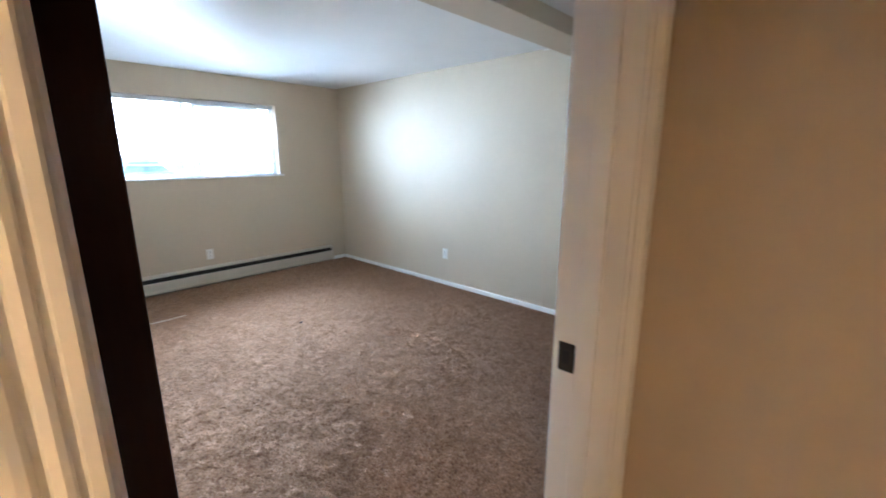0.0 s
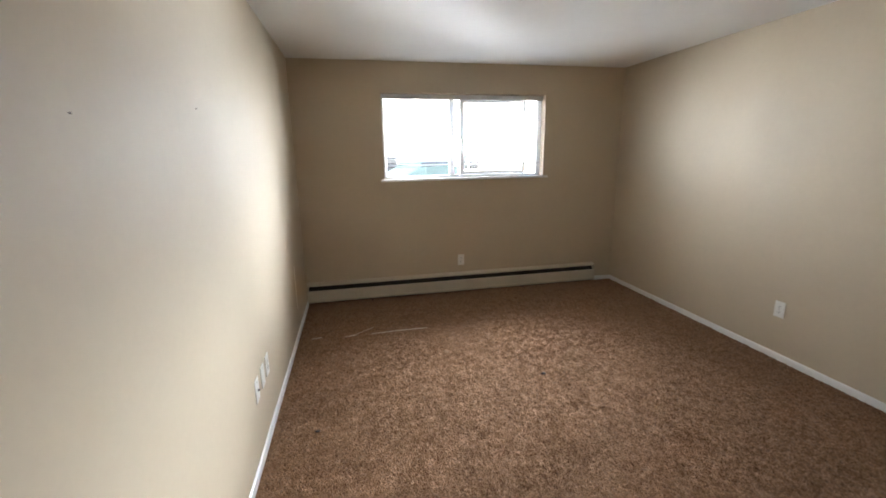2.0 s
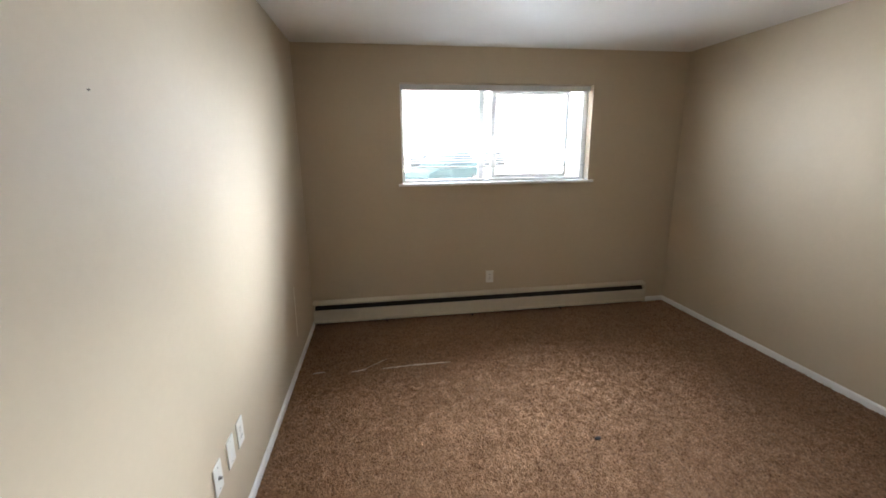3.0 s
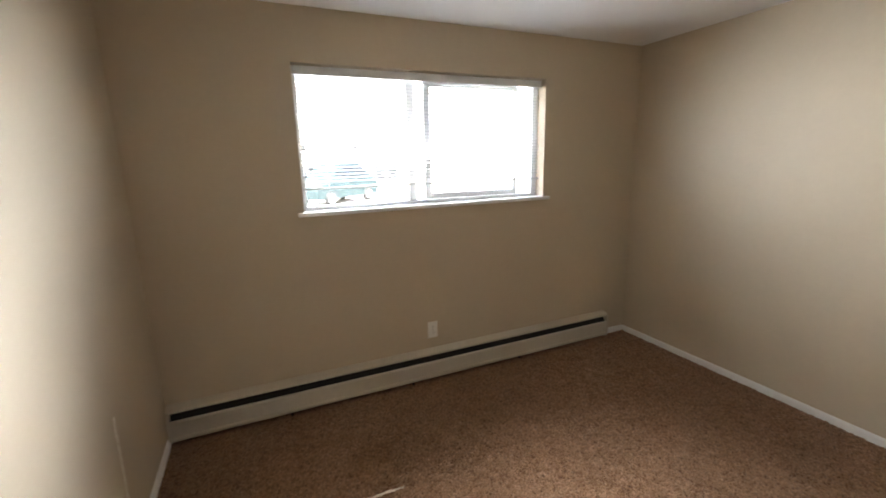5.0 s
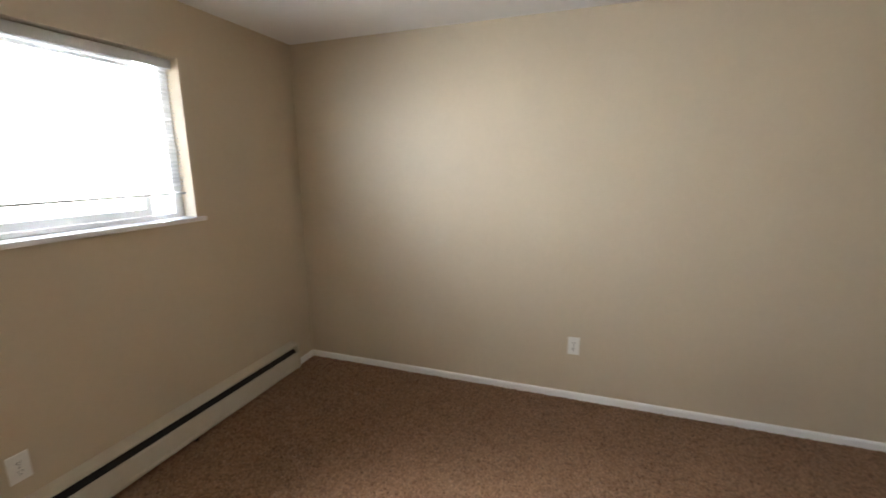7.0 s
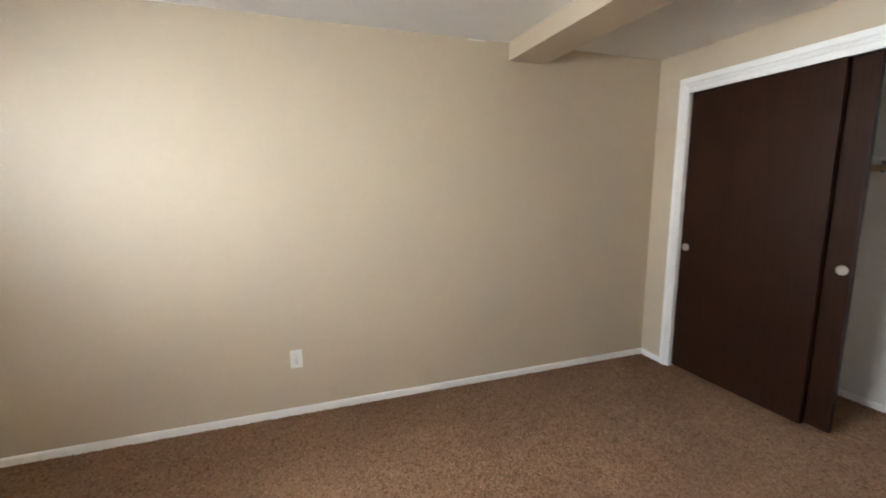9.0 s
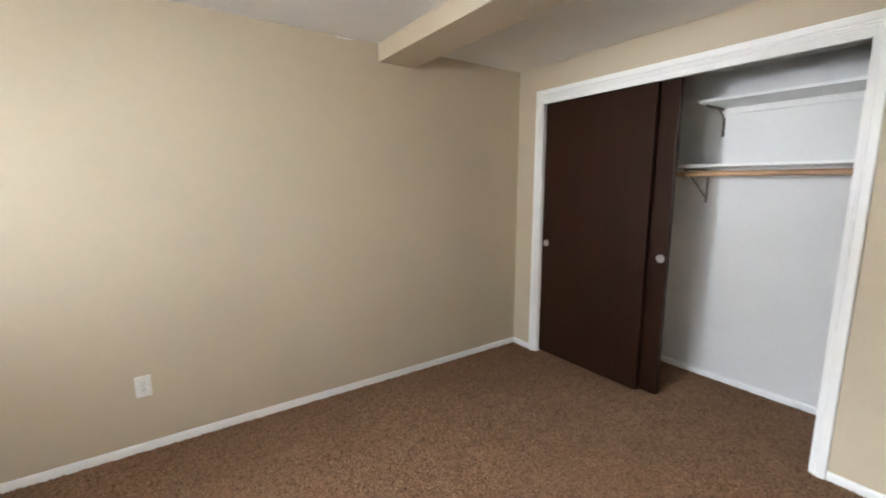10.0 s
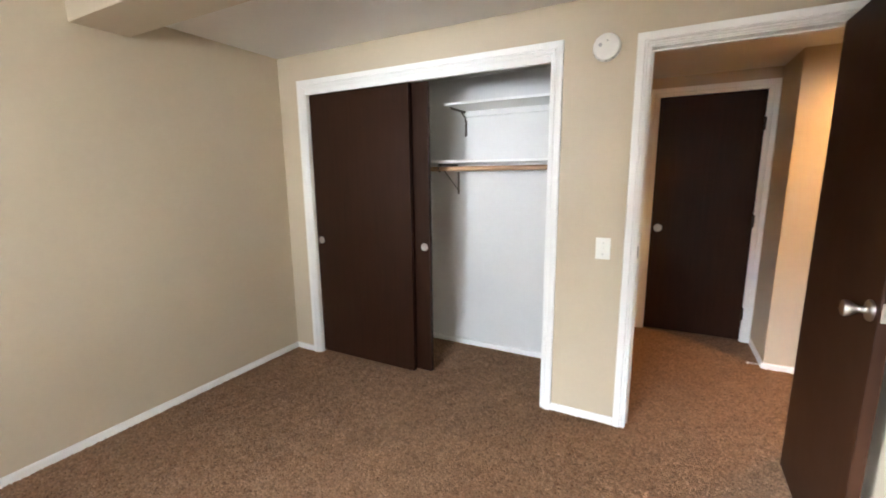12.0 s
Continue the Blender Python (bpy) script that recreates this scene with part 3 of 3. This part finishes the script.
# ---- baseboard heater ----
def heater(x0, x1):
    h = thing("baseboard_heater", pose((x0 + x1) / 2, YN, 0), "long cream metal baseboard heater with a dark slot", "heater")
    L = (x1 - x0) / 2

    def sheet(name, prof, a, b, material=HEATER, label=""):
        bm = bmesh.new()
        rings = [[bm.verts.new((x, -y, z)) for y, z in prof] for x in (a, b)]
        for k in range(len(prof)):
            k2 = (k + 1) % len(prof)
            bm.faces.new((rings[0][k], rings[0][k2], rings[1][k2], rings[1][k]))
        bm.faces.new(rings[0][::-1])
        bm.faces.new(rings[1])
        return part(name, bm, material, h, label)

    sheet("back_panel", [(0.001, 0.012), (0.005, 0.012), (0.005, 0.222), (0.001, 0.222)], -L, L)
    sheet("top_cover", [(0.001, 0.232), (0.010, 0.232), (0.060, 0.221), (0.065, 0.217), (0.065, 0.207), (0.062, 0.207), (0.061, 0.215), (0.058, 0.218), (0.010, 0.228), (0.001, 0.228)], -L, L)
    seam = 1.90 - (x0 + x1) / 2
    front = [(0.052, 0.156), (0.056, 0.160), (0.066, 0.158), (0.070, 0.150), (0.070, 0.070), (0.074, 0.066), (0.074, 0.052), (0.069, 0.042), (0.060, 0.038), (0.060, 0.041), (0.067, 0.046), (0.071, 0.054), (0.071, 0.063), (0.067, 0.068), (0.067, 0.149), (0.064, 0.155), (0.056, 0.157)]
    sheet("front_cover", front, -L + 0.002, seam - 0.0008, HEATER, "cream front cover")
    sheet("front_cover", front, seam + 0.0008, L - 0.002, HEATER, "cream front cover")
    sheet("joiner", [(a + 0.0016, b + 0.001) for a, b in front], seam - 0.03, seam + 0.03, HEATER, "cream joining strip over the seam")
    # damper and element blackened: the shade inside the slot is in their colour
    sheet("damper", [(0.006, 0.214), (0.050, 0.160), (0.050, 0.156), (0.006, 0.210)], -L + 0.01, L - 0.01, DARK, "damper blade blackened for the slot's shade")
    bm = bmesh.new()
    box(bm, -L + 0.004, L - 0.004, -0.048, -0.006, 0.030, 0.150)
    part("fin_element", bm, DARK, h, "finned heating element blackened for the shade inside")
    cap = [(0.001, 0.014), (0.060, 0.030), (0.075, 0.046), (0.075, 0.072), (0.072, 0.160), (0.0665, 0.214), (0.061, 0.223), (0.011, 0.235), (0.001, 0.235)]
    sheet("end_cap", cap, -L - 0.004, -L + 0.006)
    sheet("end_cap", cap, L - 0.006, L + 0.004)
    for x in (-L * 0.6, -L * 0.1, L * 0.45):
        bm = bmesh.new()
        box(bm, x - 0.006, x + 0.006, -0.06, -0.004, -0.006, 0.032)
        part("foot_bracket", bm, DARK, h)
    return h


heater(0.012, 3.118)


# ---- wall plates ----
def plate_base(t, w=0.070, h=0.114):
    bm = bmesh.new()
    box(bm, -w / 2, w / 2, -h / 2, h / 2, 0.0, 0.0055, 0.003, 3)
    return part("plate", bm, PLATE, t)


def screw(t, x, y, z=0.0055):
    bm = bmesh.new()
    lathe(bm, [(0.0033, 0.0), (0.0033, 0.0007), (0.002, 0.0012)], Matrix.Translation((x, y, z)), 12)
    part("screw", bm, SCREW, t)


def outlet(place, label="white duplex outlet with its cover plate on the wall"):
    t = thing("wall_outlet", place, label, "outlet", "wall outlets")
    plate_base(t)
    for cy in (0.0195, -0.0195):
        bm = bmesh.new()
        lathe(bm, [(0.0175, 0.004), (0.0175, 0.0068), (0.0165, 0.0074)], Matrix.Translation((0, cy, 0)) @ Matrix.Diagonal((1, 0.82, 1, 1)), 24)
        face = part("receptacle", bm, PLATE, t)
        # raised black pieces paint the shade of the socket holes
        bm = bmesh.new()
        for sx in (-0.0063, 0.0063):
            box(bm, sx - 0.0012, sx + 0.0012, cy - 0.001, cy + 0.008, 0.0070, 0.0078)
        lathe(bm, [(0.0024, 0.0070), (0.0024, 0.0078)], Matrix.Translation((0, cy - 0.008, 0)), 10)
        part("slot", bm, DARK, face)
    screw(t, 0, 0)
    return t


N_FACE = Matrix.Rotation(radians(90), 4, "X")                                     # plate faces -y
E_FACE = Matrix.Rotation(radians(-90), 4, "Z") @ Matrix.Rotation(radians(90), 4, "X")   # faces -x
W_FACE = Matrix.Rotation(radians(90), 4, "Z") @ Matrix.Rotation(radians(90), 4, "X")    # faces +x
S_FACE = Matrix.Rotation(radians(180), 4, "Z") @ Matrix.Rotation(radians(90), 4, "X")   # faces +y
outlet(Matrix.Translation((1.582, YN, 0.363)) @ N_FACE)
outlet(Matrix.Translation((XE, 2.675, 0.374)) @ E_FACE)


def jack_plate(place, jack):
    t = thing("wall_plate", place, "white plate with a cable socket low on the wall" if jack else "white blank cover plate low on the wall", "wall plate", "wall plates")
    plate_base(t)
    for y in (0.042, -0.042):
        screw(t, 0, y)
    if jack:
        bm = bmesh.new()
        lathe(bm, [(0.0075, 0.005), (0.0075, 0.008), (0.0047, 0.0085), (0.0047, 0.017), (0.002, 0.017)], Matrix(), 16)
        part("cable_socket", bm, SCREW, t, "threaded metal cable socket")
    return t


jack_plate(Matrix.Translation((0, 2.448, 0.375)) @ W_FACE, True)
jack_plate(Matrix.Translation((0, 2.580, 0.378)) @ W_FACE, False)
outlet(Matrix.Translation((0, 2.694, 0.380)) @ W_FACE)

sw = thing("light_switch", Matrix.Translation((0.984, 0, 1.034)) @ S_FACE, "white toggle light switch beside the door frame", "light switch")
plate_base(sw, 0.076, 0.118)
bm = bmesh.new()
box(bm, -0.006, 0.006, -0.013, 0.013, 0.005, 0.0065, 0.001, 1)
part("toggle_frame", bm, PLATE, sw)
bm = bmesh.new()
box(bm, -0.0042, 0.0042, -0.006, 0.004, 0.005, 0.017, 0.0015, 2)
part("toggle", bm, PLATE, sw)
for y in (0.030, -0.030):
    screw(sw, 0, y)

# smoke alarm
sm = thing("smoke_alarm", Matrix.Translation((1.020, 0, 2.056)) @ S_FACE, "round white smoke alarm high on the wall", "smoke alarm")
bm = bmesh.new()
lathe(bm, [(0.066, 0), (0.067, 0.004), (0.066, 0.010), (0.064, 0.011)], Matrix(), 40)
part("base_ring", bm, PLATE, sm, "", True)
bm = bmesh.new()
lathe(bm, [(0.063, 0.011), (0.065, 0.014), (0.0645, 0.024), (0.061, 0.031), (0.052, 0.035), (0.030, 0.0365), (0.004, 0.037)], Matrix(), 40)
part("cover", bm, PLATE, sm, "", True)
# black tabs on the cover paint the shade inside its vents
for a in range(0, 360, 15):
    bm = bmesh.new()
    m = Matrix.Rotation(radians(a), 4, "Z")
    box(bm, 0.060, 0.0655, -0.004, 0.004, 0.0155, 0.0215)
    bmesh.ops.transform(bm, matrix=m, verts=bm.verts)
    part("vent_slot", bm, DARK, sm) if a % 30 == 0 else bm.free()
bm = bmesh.new()
lathe(bm, [(0.009, 0.0362), (0.009, 0.0385), (0.007, 0.0392)], Matrix.Translation((-0.028, 0.010, -0.0005)), 18)
part("test_button", bm, plain("grey_plastic", (0.45, 0.45, 0.44), 0.4), sm, "grey test button", True)
bm = bmesh.new()
lathe(bm, [(0.003, 0.036), (0.003, 0.0385)], Matrix.Translation((0.006, 0.026, 0)), 10)
part("indicator", bm, DARK, sm, "small indicator lens")


# ---- closet fittings ----
def shelf(x0, x1, depth, top):
    t = thing("closet_shelf", pose((x0 + x1) / 2, CLY, top), "white painted board shelf inside the closet", "shelf", "closet shelves")
    L = (x1 - x0) / 2
    bm = bmesh.new()
    box(bm, -L, L, 0.001, depth, -0.018, 0.0, 0.002, 2)
    part("board", bm, TRIM, t)
    bm = bmesh.new()
    box(bm, -L, L, 0.001, 0.019, -0.060, -0.0185, 0.002, 1)
    part("cleat", bm, WHITE_WALL, t, "white wall cleat")
    return t


shelf(CLX + 0.001, 2.128, 0.345, 1.932)
shelf(CLX + 0.001, XE - 0.013, 0.385, 1.536)


def bracket(x, under, reach, leg, hook):
    t = thing("shelf_bracket", pose(x, CLY, under), "dark steel shelf bracket carrying the rod" if hook else "dark steel shelf bracket screwed to the wall", "bracket", "shelf brackets")
    bm = bmesh.new()
    box(bm, -0.009, 0.009, 0.020, reach, -0.004, -0.0005, 0.001, 1)
    box(bm, -0.002, 0.002, 0.020, reach - 0.01, -0.016, -0.004)
    part("arm", bm, BRACKET, t)
    bm = bmesh.new()
    box(bm, -0.009, 0.009, 0.001, 0.004, -leg, -0.061, 0.001, 1)
    box(bm, -0.002, 0.002, 0.004, 0.014, -leg + 0.01, -0.061)
    part("leg", bm, BRACKET, t)
    bm = bmesh.new()
    tube(bm, [(0, 0.006, -leg + 0.03), (0, reach * 0.5, -leg * 0.42), (0, reach - 0.03, -0.010)] if hook else [(0, 0.006, -leg * 0.48), (0, reach * 0.10, -leg * 0.24), (0, reach * 0.34, -0.012)], 0.005, 8)
    part("brace", bm, BRACKET, t)
    if hook:
        bm = bmesh.new()
        tube(bm, [(0, reach - 0.012, -0.003)] + [(0, reach - 0.028 + 0.0215 * math.cos(a), -0.040 - 0.0215 * math.sin(a) ) for a in [radians(d) for d in range(-20, 181, 20)]], 0.004, 8)
        part("rod_hook", bm, BRACKET, t, "curved steel rod hook")
    return t


bracket(2.112, 1.914, 0.270, 0.185, False)
bracket(2.178, 1.518, 0.350, 0.235, True)
bm = bmesh.new()
ROD_Y, ROD_Z = CLY + 0.322, 1.478
rod = thing("closet_rod", pose(CLX, ROD_Y, ROD_Z), "round pine hanging rod under the lower shelf", "closet rod")
lathe(bm, [(0.0165, 0.002), (0.0165, XE - CLX - 0.014)], Matrix.Rotation(radians(90), 4, "Y"), 20)
part("pole", bm, ROD, rod, "", True)
for x in (0.001, XE - CLX - 0.025):
    bm = bmesh.new()
    lathe(bm, [(0.030, 0.0), (0.030, 0.004), (0.021, 0.006), (0.021, 0.012)], Matrix.Translation((x, 0, 0)) @ Matrix.Rotation(radians(90), 4, "Y"), 20)
    part("rod_socket", bm, PLATE, rod, "white rod socket")

# ---- small things ----
ds = thing("door_stop_spring", pose(HX0 + 0.012, HCY - 0.03, 0.030), "white spring door stop on the baseboard", "door stop")
bm = bmesh.new()
tube(bm, [(0.003 + 0.0011 * i, 0.0055 * math.cos(i * 0.9), 0.0055 * math.sin(i * 0.9)) for i in range(60)], 0.0011, 5)
part("spring", bm, PLATE, ds)
bm = bmesh.new()
lathe(bm, [(0.009, 0), (0.009, 0.003), (0.006, 0.005)], Matrix.Rotation(radians(90), 4, "Y"), 14)
part("mount", bm, PLATE, ds)
bm = bmesh.new()
lathe(bm, [(0.006, 0.066), (0.008, 0.068), (0.008, 0.078), (0.005, 0.081)], Matrix.Rotation(radians(90), 4, "Y"), 14)
part("tip", bm, PLATE, ds, "white rubber tip")


def scuff(name, pts, width, label, up=(0, 0, 1), material=STREAK, seed=1):
    """A ragged pale streak lying on a surface."""
    bm = bmesh.new()
    r = random.Random(seed)
    n = Vector(up)
    rows = []
    steps = 40
    for i in range(steps + 1):
        f = i / steps * (len(pts) - 1)
        k = min(int(f), len(pts) - 2)
        p = Vector(pts[k]).lerp(Vector(pts[k + 1]), f - k)
        d = (Vector(pts[k + 1]) - Vector(pts[k])).normalized()
        s = d.cross(n)
        w = width * (0.25 + 0.75 * math.sin(math.pi * min(1, max(0.06, i / steps))) ** 0.4) * r.uniform(0.45, 1.2)
        p += s * r.uniform(-0.25, 0.25) * width
        rows.append((bm.verts.new(p - s * w / 2), bm.verts.new(p + n * 0.003), bm.verts.new(p + s * w / 2)))
    for a, b in zip(rows, rows[1:]):
        bm.faces.new((a[0], a[1], b[1], b[0]))
        bm.faces.new((a[1], a[2], b[2], b[1]))
    ob = tagged(new(name, finish(name, bm, material)), label, "scuff mark", "carpet streaks" if up[2] else "")
    return ob


ZS = 0.0225
# narrow ragged strips, paler than the carpet pile they lie on
scuff("carpet_streak", [(0.585, 3.748, ZS), (0.85, 3.762, ZS), (1.06, 3.757, ZS)], 0.018, "pale straight streak on the brown carpet", seed=2)
scuff("carpet_streak", [(0.370, 3.738, ZS), (0.475, 3.760, ZS)], 0.017, "short pale streak on the brown carpet", seed=3)
scuff("carpet_streak", [(0.475, 3.775, ZS), (0.61, 3.880, ZS)], 0.0035, "faint slanting streak on the brown carpet", seed=4)
scuff("carpet_streak", [(0.112, 3.760, ZS), (0.190, 3.770, ZS)], 0.017, "short pale streak on the brown carpet", seed=5)
scuff("paint_chip", [(XE - 0.0015, 1.56, 2.299), (XE - 0.0015, 1.50, 2.2955), (XE - 0.0015, 1.43, 2.299)], 0.012, "ragged white paint chip where wall meets ceiling", (-1, 0, 0), CEIL, 9)
# narrow upright strip, paler than the wall paint
scuff("wall_streak", [(0.0015, 3.936, 0.591), (0.0015, 3.930, 0.42), (0.0015, 3.918, 0.236)], 0.019, "thin pale upright streak on the beige wall", (1, 0, 0), plain("pale_wall_streak", (0.86, 0.82, 0.72), 0.8, 0, 0.1), 7)


def debris(x, y, size, seed):
    bm = bmesh.new()
    r = random.Random(seed)
    bmesh.ops.create_icosphere(bm, subdivisions=2, radius=1)
    for v in bm.verts:
        k = 1 + 0.35 * noise.noise(v.co * 1.6 + Vector((seed, 0, 0)))
        v.co = Vector((v.co.x * size * k * 1.5, v.co.y * size * k, v.co.z * size * 0.3 + 0.004))
    ob = tagged(new("carpet_crumb", finish("carpet_crumb", bm, DARK, True)), "small dark crumb lying on the brown carpet", "debris", "carpet crumbs")
    ob.matrix_world = pose(x, y, 0.0215, 0, 0, r.uniform(0, 180))


debris(1.680, 2.828, 0.013, 1)
debris(0.245, 2.560, 0.010, 2)


def nail(y, z):
    t = thing("wall_nail", Matrix.Translation((0, y, z)) @ W_FACE, "small dark nail stuck in the beige wall", "nail", "wall nails")
    bm = bmesh.new()
    lathe(bm, [(0.0012, 0.0), (0.0012, 0.003), (0.0026, 0.0034), (0.0026, 0.0044)], Matrix.Rotation(radians(12), 4, "X"), 10)
    part("shank", bm, BRONZE, t)


nail(2.155, 1.632)
nail(1.457, 1.556)

# hall ceiling lamp, out of view, the warm light of the hallway
lamp = thing("ceiling_lamp", pose(-0.52, -0.84, HZ), "round frosted lamp in an added deep steel rim on the hallway ceiling", "ceiling lamp")
# deep rim added to keep the lamp's light off the upper hall wall
bm = bmesh.new()
lathe(bm, [(0.004, -0.012), (0.088, -0.012), (0.094, -0.075), (0.098, -0.076), (0.100, -0.072), (0.094, -0.004), (0.090, -0.001), (0.004, -0.001)], Matrix(), 32)
part("rim", bm, STEEL, lamp, "deep brushed steel rim added to shield the hall wall", True)
gl, gnt, gp = mat("frosted_lamp_glass")
gp.inputs["Base Color"].default_value = (0.9, 0.85, 0.75, 1)
gp.inputs["Emission Color"].default_value = (1.0, 0.52, 0.19, 1)
gp.inputs["Emission Strength"].default_value = 5.0
bm = bmesh.new()
lathe(bm, [(0.076, -0.013), (0.078, -0.022), (0.066, -0.034), (0.036, -0.041), (0.004, -0.042)], Matrix(), 32)
part("glass_bowl", bm, gl, lamp, "glowing frosted glass bowl", True)

# ---- outdoors ----
GZ = -0.30
bm = bmesh.new()
bmesh.ops.create_grid(bm, x_segments=2, y_segments=2, size=400)
for v in bm.verts:
    v.co.z = GZ
structure("ground", bm, plain("pale_concrete_yard", (0.42, 0.41, 0.38), 0.9, 0, 0.2, 1.5, 0.3), "pale concrete parking yard outside", "ground")


def house():
    t = thing("apartment_building", pose(4.0, 26.0, GZ), "pale two-storey building across the yard", "building")
    m = paint("pale_stucco", (0.72, 0.69, 0.63), 0.8)
    bm = bmesh.new()
    box(bm, -16, 16, 0, 8, 0, 5.6)
    part("wall", bm, m, t)
    bm = bmesh.new()
    box(bm, -16.4, 16.4, -0.5, 8.4, 5.6, 5.9, 0.03, 1)
    part("roof", bm, plain("roof_felt", (0.3, 0.28, 0.26), 0.9), t)
    dark = plain("dark_pane", (0.006, 0.0065, 0.007), 0.3)
    for x, z, wide, high in ((-0.8, 0.72, 1.4, 0.9), (3.6, 0.72, 1.4, 0.9), (-1.0, 2.38, 0.5, 0.36), (1.7, 2.38, 0.74, 0.50), (-5.4, 2.38, 0.74, 0.50)):
        bm = bmesh.new()
        box(bm, x - wide / 2 - 0.06, x + wide / 2 + 0.06, -0.05, 0.04, z - 0.06, z + high + 0.06)
        wd = part("window", bm, VINYL, t)
        for k in (-1, 1):
            bm = bmesh.new()
            box(bm, x + k * wide / 4 - wide / 4 + 0.02, x + k * wide / 4 + wide / 4 - 0.02, -0.07, -0.045, z, z + high)
            part("pane", bm, dark, wd)


house()


def car():
    t = thing("parked_car", pose(3.9, 21.5, GZ, 0, 0, 38), "teal parked hatchback seen through the window", "car")
    body = plain("teal_car_paint", (0.003, 0.013, 0.014), 0.8)
    prof = [(-2.0, 0.30), (-2.05, 0.62), (-1.95, 0.80), (-1.1, 1.08), (-0.45, 1.72), (0.9, 1.76), (1.65, 1.16), (2.0, 1.06), (2.05, 0.55), (1.98, 0.28)]
    bm = bmesh.new()
    rings = []
    for y, k in ((-0.82, 0.94), (-0.74, 1.0), (0.74, 1.0), (0.82, 0.94)):
        rings.append([bm.verts.new((x * (0.985 if k < 1 else 1), y * (0.82 if z > 1.2 else 1), 0.28 + (z - 0.28) * k)) for x, z in prof])
    for a, b in zip(rings, rings[1:]):
        for i in range(len(prof)):
            j = (i + 1) % len(prof)
            bm.faces.new((a[i], a[j], b[j], b[i]))
    bm.faces.new(rings[0][::-1])
    bm.faces.new(rings[-1])
    part("body", bm, body, t)
    pane = plain("car_glass", (0.004, 0.0045, 0.005), 0.3)
    for s in (-1, 1):
        for x0, x1, x2, x3 in ((-0.85, -0.40, 0.22, 0.22), (0.28, 0.28, 0.85, 1.28)):
            bm = bmesh.new()
            q = [(x0, s * 0.80, 1.14), (x3, s * 0.80, 1.14), (x2, s * 0.69, 1.64), (x1, s * 0.69, 1.64)]
            lo = [bm.verts.new(p) for p in q]
            hi = [bm.verts.new(Vector(p) + Vector((0, s * 0.02, 0))) for p in q]
            for i in range(4):
                bm.faces.new((lo[i], lo[(i + 1) % 4], hi[(i + 1) % 4], hi[i]))
            bm.faces.new(lo[::-1])
            bm.faces.new(hi)
            part("side_window", bm, pane, t)
        for x in (-1.25, 1.25):
            bm = bmesh.new()
            m = Matrix.Translation((x, s * 0.70, 0.31)) @ Matrix.Rotation(radians(-90 * s), 4, "X")
            lathe(bm, [(0.20, 0.0), (0.29, 0.0), (0.31, 0.03), (0.31, 0.15), (0.29, 0.18), (0.21, 0.18)], m, 24)
            wheel = part("wheel", bm, DARK, t, "black tyre")
            bm = bmesh.new()
            lathe(bm, [(0.20, 0.15), (0.20, 0.185), (0.05, 0.19)], m, 16)
            part("rim", bm, STEEL, wheel)


car()
